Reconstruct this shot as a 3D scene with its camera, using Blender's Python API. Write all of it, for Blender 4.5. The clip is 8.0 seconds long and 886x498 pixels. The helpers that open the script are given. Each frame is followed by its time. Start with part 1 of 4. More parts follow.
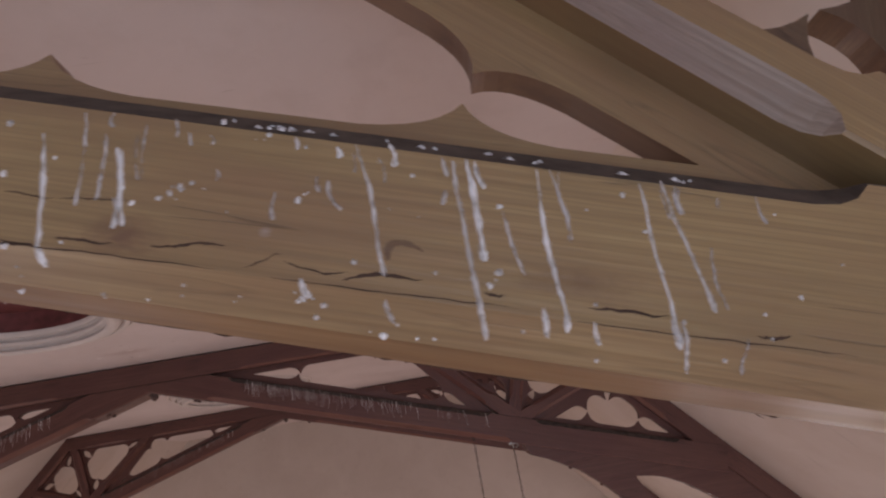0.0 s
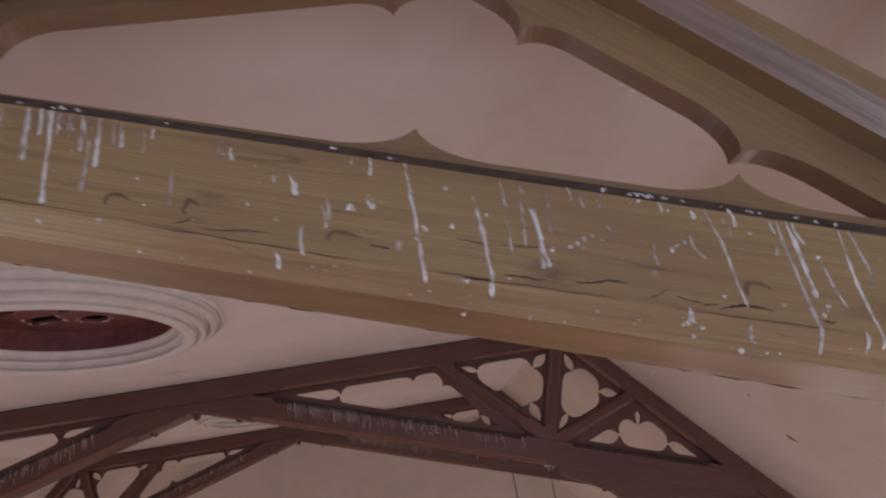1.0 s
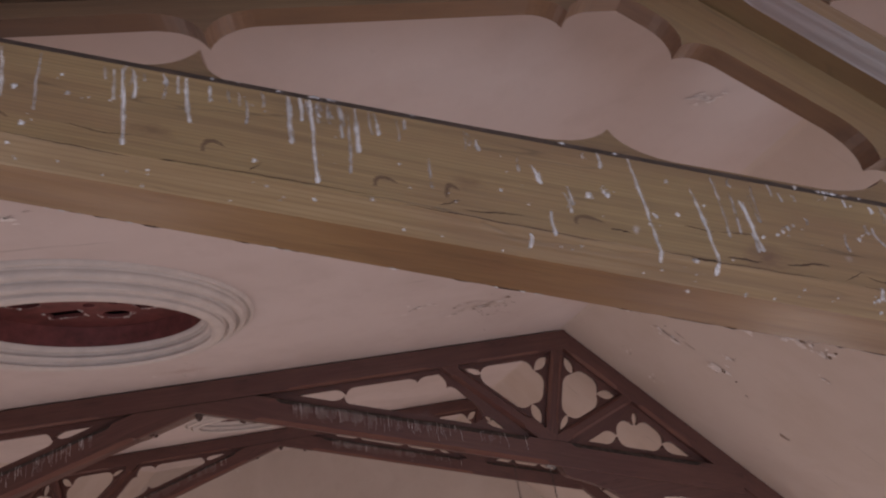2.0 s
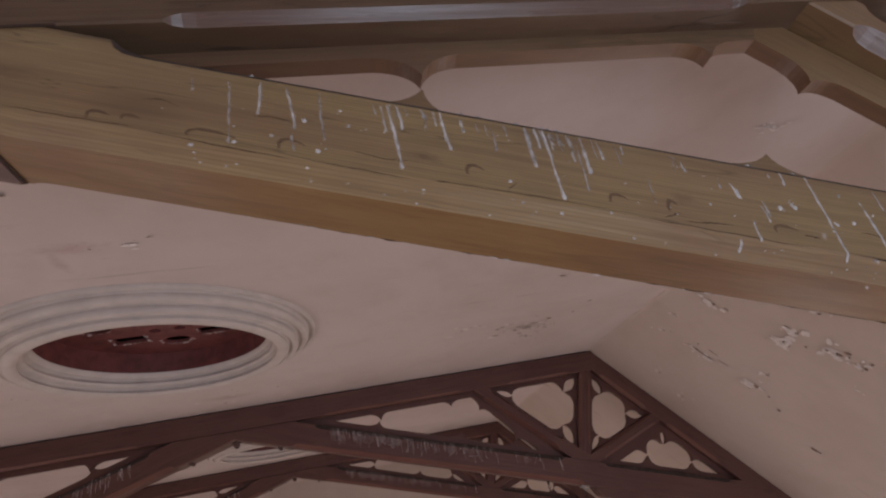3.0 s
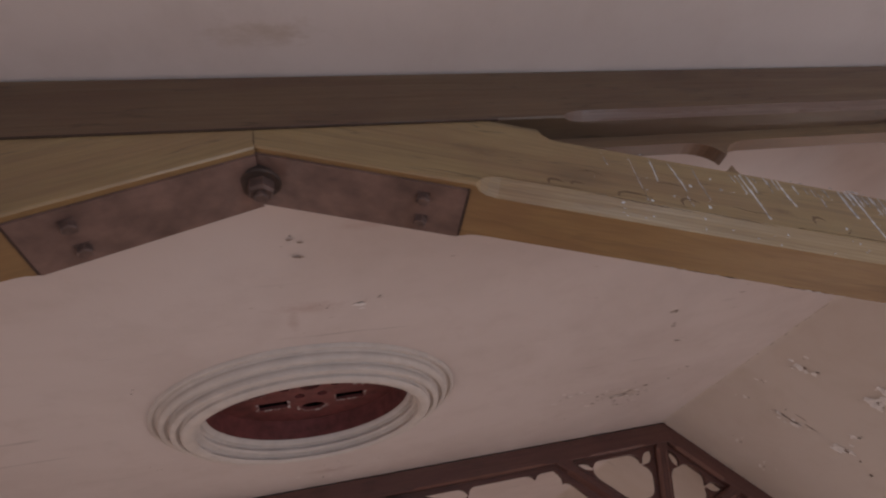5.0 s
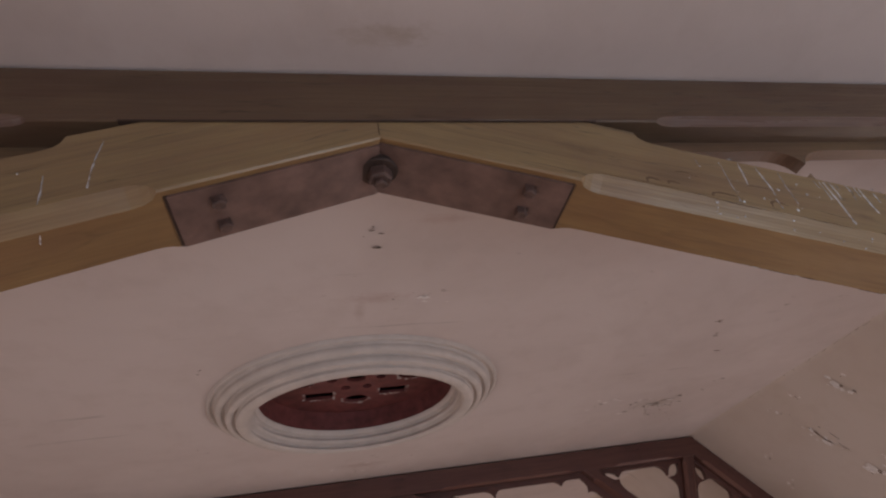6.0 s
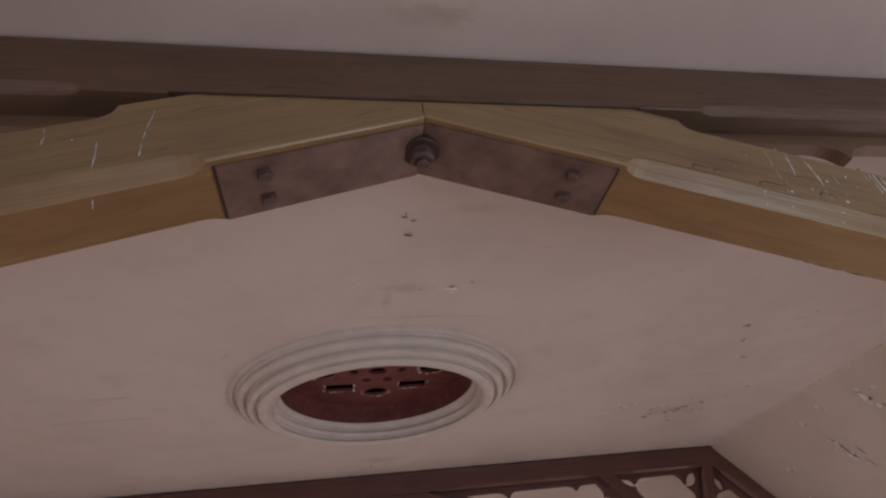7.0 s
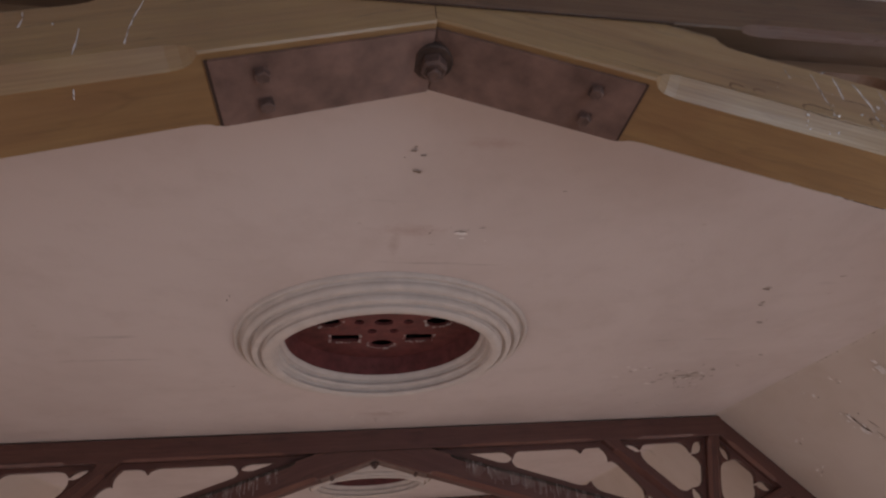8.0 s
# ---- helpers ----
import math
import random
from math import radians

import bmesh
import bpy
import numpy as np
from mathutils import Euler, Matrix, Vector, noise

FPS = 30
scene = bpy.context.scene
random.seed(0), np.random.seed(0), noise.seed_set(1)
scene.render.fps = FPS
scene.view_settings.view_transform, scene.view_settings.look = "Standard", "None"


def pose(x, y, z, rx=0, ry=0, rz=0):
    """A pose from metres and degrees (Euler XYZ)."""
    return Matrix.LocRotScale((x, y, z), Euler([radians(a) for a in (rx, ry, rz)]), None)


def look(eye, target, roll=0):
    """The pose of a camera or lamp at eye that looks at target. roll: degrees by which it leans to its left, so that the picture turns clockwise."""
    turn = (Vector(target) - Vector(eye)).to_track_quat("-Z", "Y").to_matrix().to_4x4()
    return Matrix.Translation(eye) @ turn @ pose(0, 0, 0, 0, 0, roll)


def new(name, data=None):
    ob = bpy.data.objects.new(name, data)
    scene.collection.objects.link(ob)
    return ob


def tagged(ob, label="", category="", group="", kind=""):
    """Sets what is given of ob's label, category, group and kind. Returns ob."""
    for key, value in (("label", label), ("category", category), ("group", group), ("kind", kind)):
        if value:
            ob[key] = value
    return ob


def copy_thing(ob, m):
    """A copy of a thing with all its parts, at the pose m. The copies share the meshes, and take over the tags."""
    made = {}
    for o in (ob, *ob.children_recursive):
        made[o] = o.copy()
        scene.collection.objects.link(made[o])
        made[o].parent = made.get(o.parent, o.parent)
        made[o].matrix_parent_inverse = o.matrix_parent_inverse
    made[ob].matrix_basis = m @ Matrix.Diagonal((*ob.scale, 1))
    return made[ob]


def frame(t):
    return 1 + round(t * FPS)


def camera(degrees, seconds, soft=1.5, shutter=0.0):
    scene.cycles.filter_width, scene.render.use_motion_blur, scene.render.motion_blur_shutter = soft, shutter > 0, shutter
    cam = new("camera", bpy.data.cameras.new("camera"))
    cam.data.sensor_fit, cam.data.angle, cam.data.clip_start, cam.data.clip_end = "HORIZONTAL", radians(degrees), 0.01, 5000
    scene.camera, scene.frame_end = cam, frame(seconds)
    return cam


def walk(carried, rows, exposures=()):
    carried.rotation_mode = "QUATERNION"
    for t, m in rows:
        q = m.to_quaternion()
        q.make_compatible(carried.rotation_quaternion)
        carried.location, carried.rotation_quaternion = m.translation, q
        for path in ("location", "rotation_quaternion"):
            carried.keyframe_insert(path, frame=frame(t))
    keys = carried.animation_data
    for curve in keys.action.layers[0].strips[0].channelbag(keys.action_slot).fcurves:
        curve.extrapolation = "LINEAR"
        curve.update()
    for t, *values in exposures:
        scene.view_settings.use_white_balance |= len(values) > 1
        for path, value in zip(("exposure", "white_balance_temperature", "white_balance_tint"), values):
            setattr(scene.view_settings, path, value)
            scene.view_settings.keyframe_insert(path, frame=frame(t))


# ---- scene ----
cam = camera(78.2, 8.0, soft=2.2, shutter=0.3)
PATH = [
    (0, (-0.655, 0.171, 6.107), (-0.529, 2.051, 6.778), -10.3),
    (0.5, (-0.864, 0.112, 6.116), (-0.711, 1.975, 6.826), -10.3),
    (1, (-1.125, -0.006, 6.133), (-0.938, 1.84, 6.879), -10.0),
    (1.5, (-1.319, -0.059, 6.118), (-1.062, 1.767, 6.892), -10.3),
    (1.7, (-1.404, -0.045, 6.129), (-1.101, 1.789, 6.868), -9.8),
    (2.8, (-1.889, -0.097, 6.121), (-1.522, 1.686, 6.95), -11.7),
    (3, (-1.975, -0.116, 6.114), (-1.587, 1.659, 6.951), -12.0),
    (3.5, (-2.194, -0.161, 6.077), (-1.775, 1.577, 6.974), -12.7),
    (4, (-2.385, -0.182, 6.071), (-1.946, 1.48, 7.093), -13.7),
    (4.5, (-2.592, -0.205, 6.054), (-2.145, 1.417, 7.136), -14.2),
    (5, (-2.874, -0.215, 6.044), (-2.422, 1.393, 7.145), -14.1),
    (5.2, (-2.938, -0.245, 6.039), (-2.496, 1.368, 7.135), -13.4),
    (6.5, (-3.165, -0.213, 5.961), (-2.779, 1.373, 7.117), -9.75),
    (7, (-3.173, -0.187, 5.954), (-2.819, 1.406, 7.11), -8.15),
    (7.5, (-3.159, -0.141, 5.937), (-2.827, 1.47, 7.075), -6.05),
    (8, (-3.148, -0.053, 5.91), (-2.839, 1.609, 6.98), -5.05),
]
walk(cam, [(t, look(eye, target, roll)) for t, eye, target, roll in PATH], [(0, 0.12, 6500, 15), (1.5, 0.04, 6500, 16), (3, -0.03, 6500, 12), (4.5, -0.1, 6500, 10), (8, -0.16, 6500, 10)])

# ---- plan: XC middle of the roof, ZC flat ceiling, bays along y ----
XC, ZC, BAY = -2.985, 7.2, 4.235
Y0 = 0.655                       # front faces of the nearest truss
HALF, PITCH = 3.33, radians(47.7)  # half width of the flat ceiling, fall of the slopes
EAVE = 6.2                       # half width of the hall at the wall heads
SOUTH, NORTH = -3.6, 13.45
VENT_Y, VENT_R = 3.0, 0.573

# ---- light: daylight through unseen side windows and an added south gable window ----
world = bpy.data.worlds.new("world")
scene.world = world
world.use_nodes = True
wn = world.node_tree.nodes
sky = wn.new("ShaderNodeTexSky")
sky.sky_type, sky.sun_disc = "NISHITA", False
sky.sun_elevation, sky.sun_rotation = radians(35), radians(150)
world.node_tree.links.new(sky.outputs[0], wn["Background"].inputs[0])
wn["Background"].inputs[1].default_value = 0.08
EAVE_Z = ZC - (EAVE - HALF) * math.tan(PITCH)
WIN_Z, WIN_W, WIN_H = 2.45, 1.5, 2.3
WIN_Y = [-1.4, 2.8, 7.0, 11.2]
GABLE_WIN = (1.2, 3.2, 1.7, 5.9)   # from, to, sill, head of the added south window


def unseen_window_light(x, y, z, w, h, turn, power, colour):
    lamp = bpy.data.lights.new("unseen_window_light", "AREA")
    lamp.shape, lamp.size, lamp.size_y, lamp.energy, lamp.color = "RECTANGLE", w, h, power, colour
    ob = new("unseen_window_light", lamp)
    ob.matrix_world = pose(x, y, z, 90, 0, turn)


for wy in WIN_Y:
    unseen_window_light(XC + EAVE + 0.05, wy, WIN_Z, WIN_W, WIN_H, 90, 48, (1.0, 0.872, 0.875))
    unseen_window_light(XC - EAVE - 0.05, wy, WIN_Z, WIN_W, WIN_H, -90, 48, (1.0, 0.872, 0.875))
# Unseen south window, added behind the camera to brighten the near brace.
unseen_window_light(XC + 2.2, SOUTH - 0.05, 3.8, 2.0, 4.2, 0, 104, (0.77, 0.91, 1.10))


# ---- materials ----
def nodes_of(name):
    mat = bpy.data.materials.new(name)
    mat.use_nodes = True
    t = mat.node_tree
    return mat, t, t.nodes["Principled BSDF"]


def node(t, kind, **kw):
    n = t.nodes.new(kind)
    for k, v in kw.items():
        if k in n.inputs:
            n.inputs[k].default_value = v
    return n


def ramp(t, fac, stops):
    n = t.nodes.new("ShaderNodeValToRGB")
    e = n.color_ramp.elements
    while len(e) < len(stops):
        e.new(0.5)
    for el, (p, c) in zip(e, stops):
        el.position, el.color = p, (*c, 1) if len(c) == 3 else c
    t.links.new(fac, n.inputs[0])
    return n.outputs[0]


def mix(t, fac, a, b, mode="MIX"):
    n = t.nodes.new("ShaderNodeMix")
    n.data_type, n.blend_type = "RGBA", mode
    for sock, v in ((n.inputs[0], fac), (n.inputs[6], a), (n.inputs[7], b)):
        if hasattr(v, "is_linked"):
            t.links.new(v, sock)
        elif isinstance(v, tuple):
            sock.default_value = (*v, 1)
        else:
            sock.default_value = v
    return n.outputs[2]


def math_node(t, op, a, b=0.0):
    n = t.nodes.new("ShaderNodeMath")
    n.operation = op
    for sock, v in ((n.inputs[0], a), (n.inputs[1], b)):
        if hasattr(v, "is_linked"):
            t.links.new(v, sock)
        else:
            sock.default_value = v
    return n.outputs[0]


def coords(t, scale, shift=True):
    tc = t.nodes.new("ShaderNodeTexCoord")
    mp = t.nodes.new("ShaderNodeMapping")
    mp.inputs["Scale"].default_value = scale
    src = tc.outputs["Object"]
    if shift:
        info = t.nodes.new("ShaderNodeObjectInfo")
        add = t.nodes.new("ShaderNodeVectorMath")
        add.operation = "ADD"
        sc = math_node(t, "MULTIPLY", info.outputs["Random"], 17.0)
        t.links.new(src, add.inputs[0])
        t.links.new(sc, add.inputs[1])
        src = add.outputs[0]
    t.links.new(src, mp.inputs["Vector"])
    return mp.outputs[0]


def noise_tex(t, vec, scale, detail=4.0, rough=0.55, distortion=0.0):
    n = node(t, "ShaderNodeTexNoise", Scale=scale, Detail=detail, Roughness=rough, Distortion=distortion)
    t.links.new(vec, n.inputs["Vector"])
    return n.outputs["Fac"]


def bump(t, bsdf, height, strength, dist=0.01):
    n = node(t, "ShaderNodeBump", Strength=strength, Distance=dist)
    t.links.new(height, n.inputs["Height"])
    t.links.new(n.outputs[0], bsdf.inputs["Normal"])


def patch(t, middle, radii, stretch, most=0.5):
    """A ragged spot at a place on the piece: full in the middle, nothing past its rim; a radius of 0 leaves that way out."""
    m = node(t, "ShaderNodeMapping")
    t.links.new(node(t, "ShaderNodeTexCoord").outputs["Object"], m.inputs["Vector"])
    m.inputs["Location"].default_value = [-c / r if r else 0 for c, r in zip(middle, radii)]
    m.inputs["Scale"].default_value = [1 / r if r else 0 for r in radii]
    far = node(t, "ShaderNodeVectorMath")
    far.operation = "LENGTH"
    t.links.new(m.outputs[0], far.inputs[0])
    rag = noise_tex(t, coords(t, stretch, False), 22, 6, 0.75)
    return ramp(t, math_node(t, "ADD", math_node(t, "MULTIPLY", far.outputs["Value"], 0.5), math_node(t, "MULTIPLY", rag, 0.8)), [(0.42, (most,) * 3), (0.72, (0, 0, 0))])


def wood(name, light, mid, dark, rough=0.42, cracks=0.5, varnish=0.0, stains=()):
    """Varnished softwood, its grain along the piece's own x."""
    mat, t, b = nodes_of(name)
    grain = noise_tex(t, coords(t, (1.1, 7, 22)), 2.2, 5, 0.55, 0.35)
    fine = noise_tex(t, coords(t, (6, 60, 190)), 2.0, 3, 0.6)
    wave = node(t, "ShaderNodeTexWave", Scale=3.2, Distortion=9.0, Detail=3.0)
    wave.inputs["Detail Scale"].default_value = 1.2
    wave.bands_direction = "Z"
    t.links.new(coords(t, (0.55, 2.2, 6.5)), wave.inputs["Vector"])
    rings = wave.outputs["Fac"]
    blot = noise_tex(t, coords(t, (1.3, 3, 3.2)), 1.7, 4, 0.6)
    both = math_node(t, "ADD", math_node(t, "MULTIPLY", grain, 0.6), math_node(t, "MULTIPLY", rings, 0.135))
    col = ramp(t, both, [(0.0, dark), (0.29, mid), (0.62, light)])
    col = mix(t, ramp(t, blot, [(0.42, (0, 0, 0)), (0.72, (0.75, 0.75, 0.75))]), col, mix(t, 0.55, mid, dark))
    col = mix(t, ramp(t, fine, [(0.35, (0.2, 0.2, 0.2)), (0.6, (0, 0, 0))]), col, dark)
    # broad reddish heartwood and darker stripes
    heart = noise_tex(t, coords(t, (0.8, 1.6, 3.0)), 2.3, 4, 0.6, 0.5)
    col = mix(t, ramp(t, heart, [(0.46, (0, 0, 0)), (0.68, (0.62, 0.62, 0.62))]), col, (mid[0] * 0.78, mid[1] * 0.66, mid[2] * 0.78))
    stripe = noise_tex(t, coords(t, (0.5, 9, 30)), 2.6, 4, 0.6, 0.3)
    col = mix(t, ramp(t, stripe, [(0.5, (0, 0, 0)), (0.7, (0.4, 0.4, 0.4))]), col, dark)
    # knots
    vor = node(t, "ShaderNodeTexVoronoi", Scale=1.0)
    t.links.new(coords(t, (2.3, 5, 6.5)), vor.inputs["Vector"])
    knot = ramp(t, vor.outputs["Distance"], [(0.07, (1, 1, 1)), (0.22, (0, 0, 0))])
    col = mix(t, math_node(t, "MULTIPLY", knot, 0.3), col, tuple(c * 0.45 for c in dark))
    # long drying cracks
    iso = noise_tex(t, coords(t, (0.75, 4, 11)), 1.5, 3.5, 0.55, 0.25)
    gap = math_node(t, "ABSOLUTE", math_node(t, "SUBTRACT", iso, 0.56))
    crack = ramp(t, gap, [(0.0, (1, 1, 1)), (0.011, (0, 0, 0))])
    where = ramp(t, noise_tex(t, coords(t, (3.5, 5, 5)), 1.6, 2), [(0.42, (0, 0, 0)), (0.50, (1, 1, 1))])
    crack = math_node(t, "MULTIPLY", math_node(t, "MULTIPLY", crack, where), cracks)
    col = mix(t, crack, col, tuple(c * 0.16 for c in dark))
    # fine growth lines
    lines = node(t, "ShaderNodeTexWave", Scale=9.0, Distortion=3.5, Detail=2.0)
    lines.bands_direction = "Z"
    t.links.new(coords(t, (0.35, 2.0, 6.0)), lines.inputs["Vector"])
    late = math_node(t, "MULTIPLY", ramp(t, lines.outputs["Fac"], [(0.5, (0, 0, 0)), (0.95, (0.5, 0.5, 0.5))]), ramp(t, blot, [(0.35, (1, 1, 1)), (0.7, (0.25, 0.25, 0.25))]))
    col = mix(t, late, col, mix(t, 0.6, mid, dark))
    for (sx, sz), (rx, rz), tint in stains:
        col = mix(t, patch(t, (sx, 0, sz), (rx, 0, rz), (1, 1, 2.2), 0.8), col, tint)
    b.inputs["Coat Weight"].default_value, b.inputs["Coat Roughness"].default_value = varnish, 0.3
    t.links.new(col, b.inputs["Base Color"])
    t.links.new(ramp(t, grain, [(0.3, (rough + 0.14,) * 3), (0.7, (rough - 0.06,) * 3)]), b.inputs["Roughness"])
    h = math_node(t, "SUBTRACT", math_node(t, "ADD", math_node(t, "MULTIPLY", rings, 0.25), math_node(t, "MULTIPLY", fine, 0.35)), crack)
    bump(t, b, h, 0.3, 0.004)
    return mat


def plaster(name, base, stain, spots, rough=0.85, amount=0.5, smears=()):
    """Painted plaster with broad stains, faint brush relief and specks of lost paint."""
    mat, t, b = nodes_of(name)
    c1 = coords(t, (1, 1, 1), False)
    broad = noise_tex(t, c1, 0.9, 5, 0.6, 0.4)
    medium = noise_tex(t, c1, 4.5, 6, 0.65)
    fine = noise_tex(t, c1, 60, 3, 0.6)
    col = mix(t, ramp(t, broad, [(0.42, (0, 0, 0)), (0.75, (amount,) * 3)]), base, stain)
    col = mix(t, ramp(t, medium, [(0.5, (0, 0, 0)), (0.8, (0.35, 0.35, 0.35))]), col, stain)
    speck = noise_tex(t, coords(t, (1, 2.6, 1), False), 7.5, 5, 0.7)
    near = ramp(t, noise_tex(t, c1, 0.75, 2), [(0.52, (0, 0, 0)), (0.64, (1, 1, 1))])
    mask = math_node(t, "MULTIPLY", ramp(t, speck, [(0.66, (0, 0, 0)), (0.69, (1, 1, 1))]), near)
    col = mix(t, math_node(t, "MULTIPLY", mask, 0.6), col, spots)
    smear = noise_tex(t, coords(t, (0.7, 11, 1), False), 1.3, 3, 0.55, 0.2)
    line = math_node(t, "MULTIPLY", ramp(t, smear, [(0.66, (0, 0, 0)), (0.72, (0.4, 0.4, 0.4))]), ramp(t, noise_tex(t, c1, 1.9, 2), [(0.5, (0, 0, 0)), (0.6, (1, 1, 1))]))
    col = mix(t, line, col, tuple(c * 0.6 for c in stain))
    for (sx, sy), (rx, ry), tint in smears:
        col = mix(t, patch(t, (sx, sy, 0), (rx, ry, 0), (1, 2.5, 1)), col, tint)
    t.links.new(col, b.inputs["Base Color"])
    b.inputs["Roughness"].default_value = rough
    h = math_node(t, "ADD", math_node(t, "MULTIPLY", medium, 0.6), math_node(t, "MULTIPLY", fine, 0.15))
    bump(t, b, math_node(t, "SUBTRACT", h, math_node(t, "MULTIPLY", mask, 0.3)), 0.25, 0.01)
    return mat


def plain(name, colour, rough, metal=0.0, vary=0.35, scale=18.0, relief=0.15):
    mat, t, b = nodes_of(name)
    n = noise_tex(t, coords(t, (1, 1, 1)), scale, 5, 0.6)
    col = ramp(t, n, [(0.3, tuple(c * (1 - vary) for c in colour)), (0.7, tuple(min(1, c * (1 + vary)) for c in colour))])
    t.links.new(col, b.inputs["Base Color"])
    b.inputs["Roughness"].default_value, b.inputs["Metallic"].default_value = rough, metal
    bump(t, b, n, relief, 0.004)
    return mat


# knots and stains of the brace: along it from its upper end, above its middle line
BRACE_STAINS = [((2.19, -0.055), (0.07, 0.035), (0.13, 0.065, 0.04)), ((1.25, -0.03), (0.06, 0.02), (0.15, 0.09, 0.045)), ((0.52, 0.0), (0.12, 0.03), (0.16, 0.10, 0.05)),
                ((1.72, -0.02), (0.05, 0.02), (0.17, 0.1, 0.05)), ((2.62, -0.04), (0.09, 0.03), (0.17, 0.1, 0.05)), ((2.32, -0.031), (0.012, 0.010), (0.36, 0.29, 0.26)), ((1.982, -0.05), (0.009, 0.015), (0.5, 0.44, 0.42))]
PINE = wood("varnished_pine", (0.40, 0.29, 0.138), (0.315, 0.215, 0.098), (0.135, 0.082, 0.044), 0.40, 0.5, 0.6, BRACE_STAINS)
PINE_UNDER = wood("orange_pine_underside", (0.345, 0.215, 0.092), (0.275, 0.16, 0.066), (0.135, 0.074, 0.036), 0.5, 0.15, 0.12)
# The brace's lower chamfer, its pale highlight painted into the pine colour.
PINE_SHEEN = wood("pine_chamfer_sheen", (0.43, 0.315, 0.175), (0.34, 0.235, 0.12), (0.17, 0.10, 0.055), 0.40, 0.2, 0.15)
PINE_MID = wood("varnished_pine_brown", (0.34, 0.235, 0.112), (0.27, 0.178, 0.085), (0.14, 0.083, 0.045), 0.4, 0.3, 0.5)
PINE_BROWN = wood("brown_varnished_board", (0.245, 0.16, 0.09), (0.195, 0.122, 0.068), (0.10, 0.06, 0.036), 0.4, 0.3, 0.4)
PINE_CUT = wood("brown_cut_edge", (0.29, 0.17, 0.094), (0.23, 0.128, 0.07), (0.12, 0.066, 0.042), 0.45, 0.1, 0.3)
GRIME = plain("dusty_grime", (0.075, 0.058, 0.05), 0.75, 0, 0.5, 25, 0.3)
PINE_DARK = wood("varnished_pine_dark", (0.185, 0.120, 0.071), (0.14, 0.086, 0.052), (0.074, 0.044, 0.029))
STAINED = wood("stained_timber", (0.165, 0.073, 0.055), (0.12, 0.05, 0.039), (0.058, 0.025, 0.021), 0.5)
# Chamfer woods with a paler base colour: the sheen on the edges is painted in.
STAINED_SHEEN = wood("stained_chamfer_sheen", (0.26, 0.13, 0.10), (0.19, 0.09, 0.07), (0.09, 0.04, 0.033), 0.34, 0.2)
CHAMFER_SHEEN = wood("pale_chamfer_sheen", (0.42, 0.355, 0.315), (0.30, 0.235, 0.195), (0.13, 0.085, 0.065), 0.28, 0.2)
COLLAR_SHEEN = wood("collar_chamfer_sheen", (0.235, 0.16, 0.127), (0.175, 0.112, 0.087), (0.09, 0.052, 0.04), 0.25, 0.2)
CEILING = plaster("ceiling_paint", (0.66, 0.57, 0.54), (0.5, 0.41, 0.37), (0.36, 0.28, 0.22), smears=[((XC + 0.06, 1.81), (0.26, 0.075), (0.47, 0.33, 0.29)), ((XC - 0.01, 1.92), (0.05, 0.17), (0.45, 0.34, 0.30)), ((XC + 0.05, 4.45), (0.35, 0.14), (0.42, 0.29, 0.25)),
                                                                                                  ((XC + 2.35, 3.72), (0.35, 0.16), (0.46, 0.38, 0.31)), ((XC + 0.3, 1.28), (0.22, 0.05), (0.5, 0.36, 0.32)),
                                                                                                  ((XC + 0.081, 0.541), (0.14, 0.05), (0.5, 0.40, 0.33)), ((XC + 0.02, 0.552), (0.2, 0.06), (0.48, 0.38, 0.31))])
SLOPE = plaster("slope_paint", (0.65, 0.56, 0.50), (0.55, 0.45, 0.37), (0.70, 0.64, 0.6), 0.85, 0.8)
WALL = plaster("wall_paint", (0.56, 0.48, 0.42), (0.45, 0.37, 0.31), (0.6, 0.55, 0.5))
MOULDING = plain("moulding_paint", (0.62, 0.552, 0.508), 0.6, 0, 0.08, 9, 0.05)
VENT_RED = plain("vent_red_paint", (0.15, 0.045, 0.042), 0.55, 0, 0.35, 14)
# Near black, the darkness behind the grille slots put into the colour.
DUCT_DARK = plain("dark_void", (0.012, 0.010, 0.010), 0.9)
DUST = plain("grey_dust", (0.42, 0.36, 0.34), 0.9, 0, 0.4, 60)
STEEL = plain("painted_steel", (0.17, 0.105, 0.088), 0.5, 0.15, 0.35, 12)
RUST = plain("dark_rusted_iron", (0.075, 0.05, 0.042), 0.65, 0.5, 0.4, 30)
ZINC = plain("galvanised_iron", (0.36, 0.34, 0.32), 0.4, 0.8, 0.3, 30)
IRON = plain("brown_painted_iron", (0.118, 0.074, 0.063), 0.55, 0.2, 0.4, 30)


def drips(name, pale, grey, thin):
    """Dried droppings: each run of its own greyness, thick in the beads and thin between."""
    mat, t, b = nodes_of(name)
    geo = node(t, "ShaderNodeNewGeometry")
    col = mix(t, ramp(t, geo.outputs["Random Per Island"], [(0.2, (0, 0, 0)), (0.9, (1, 1, 1))]), pale, grey)
    n = noise_tex(t, coords(t, (1, 1, 0.45)), 130, 3, 0.6)
    cover = ramp(t, n, [(0.34, (thin,) * 3), (0.58, (1, 1, 1))])
    t.links.new(mix(t, n, col, tuple(c * 0.75 for c in pale)), b.inputs["Base Color"])
    t.links.new(math_node(t, "MULTIPLY", cover, ramp(t, geo.outputs["Random Per Island"], [(0.25, (1, 1, 1)), (1.0, (0.72, 0.72, 0.72))])), b.inputs["Alpha"])
    b.inputs["Roughness"].default_value = 0.32
    bump(t, b, n, 0.3, 0.002)
    return mat


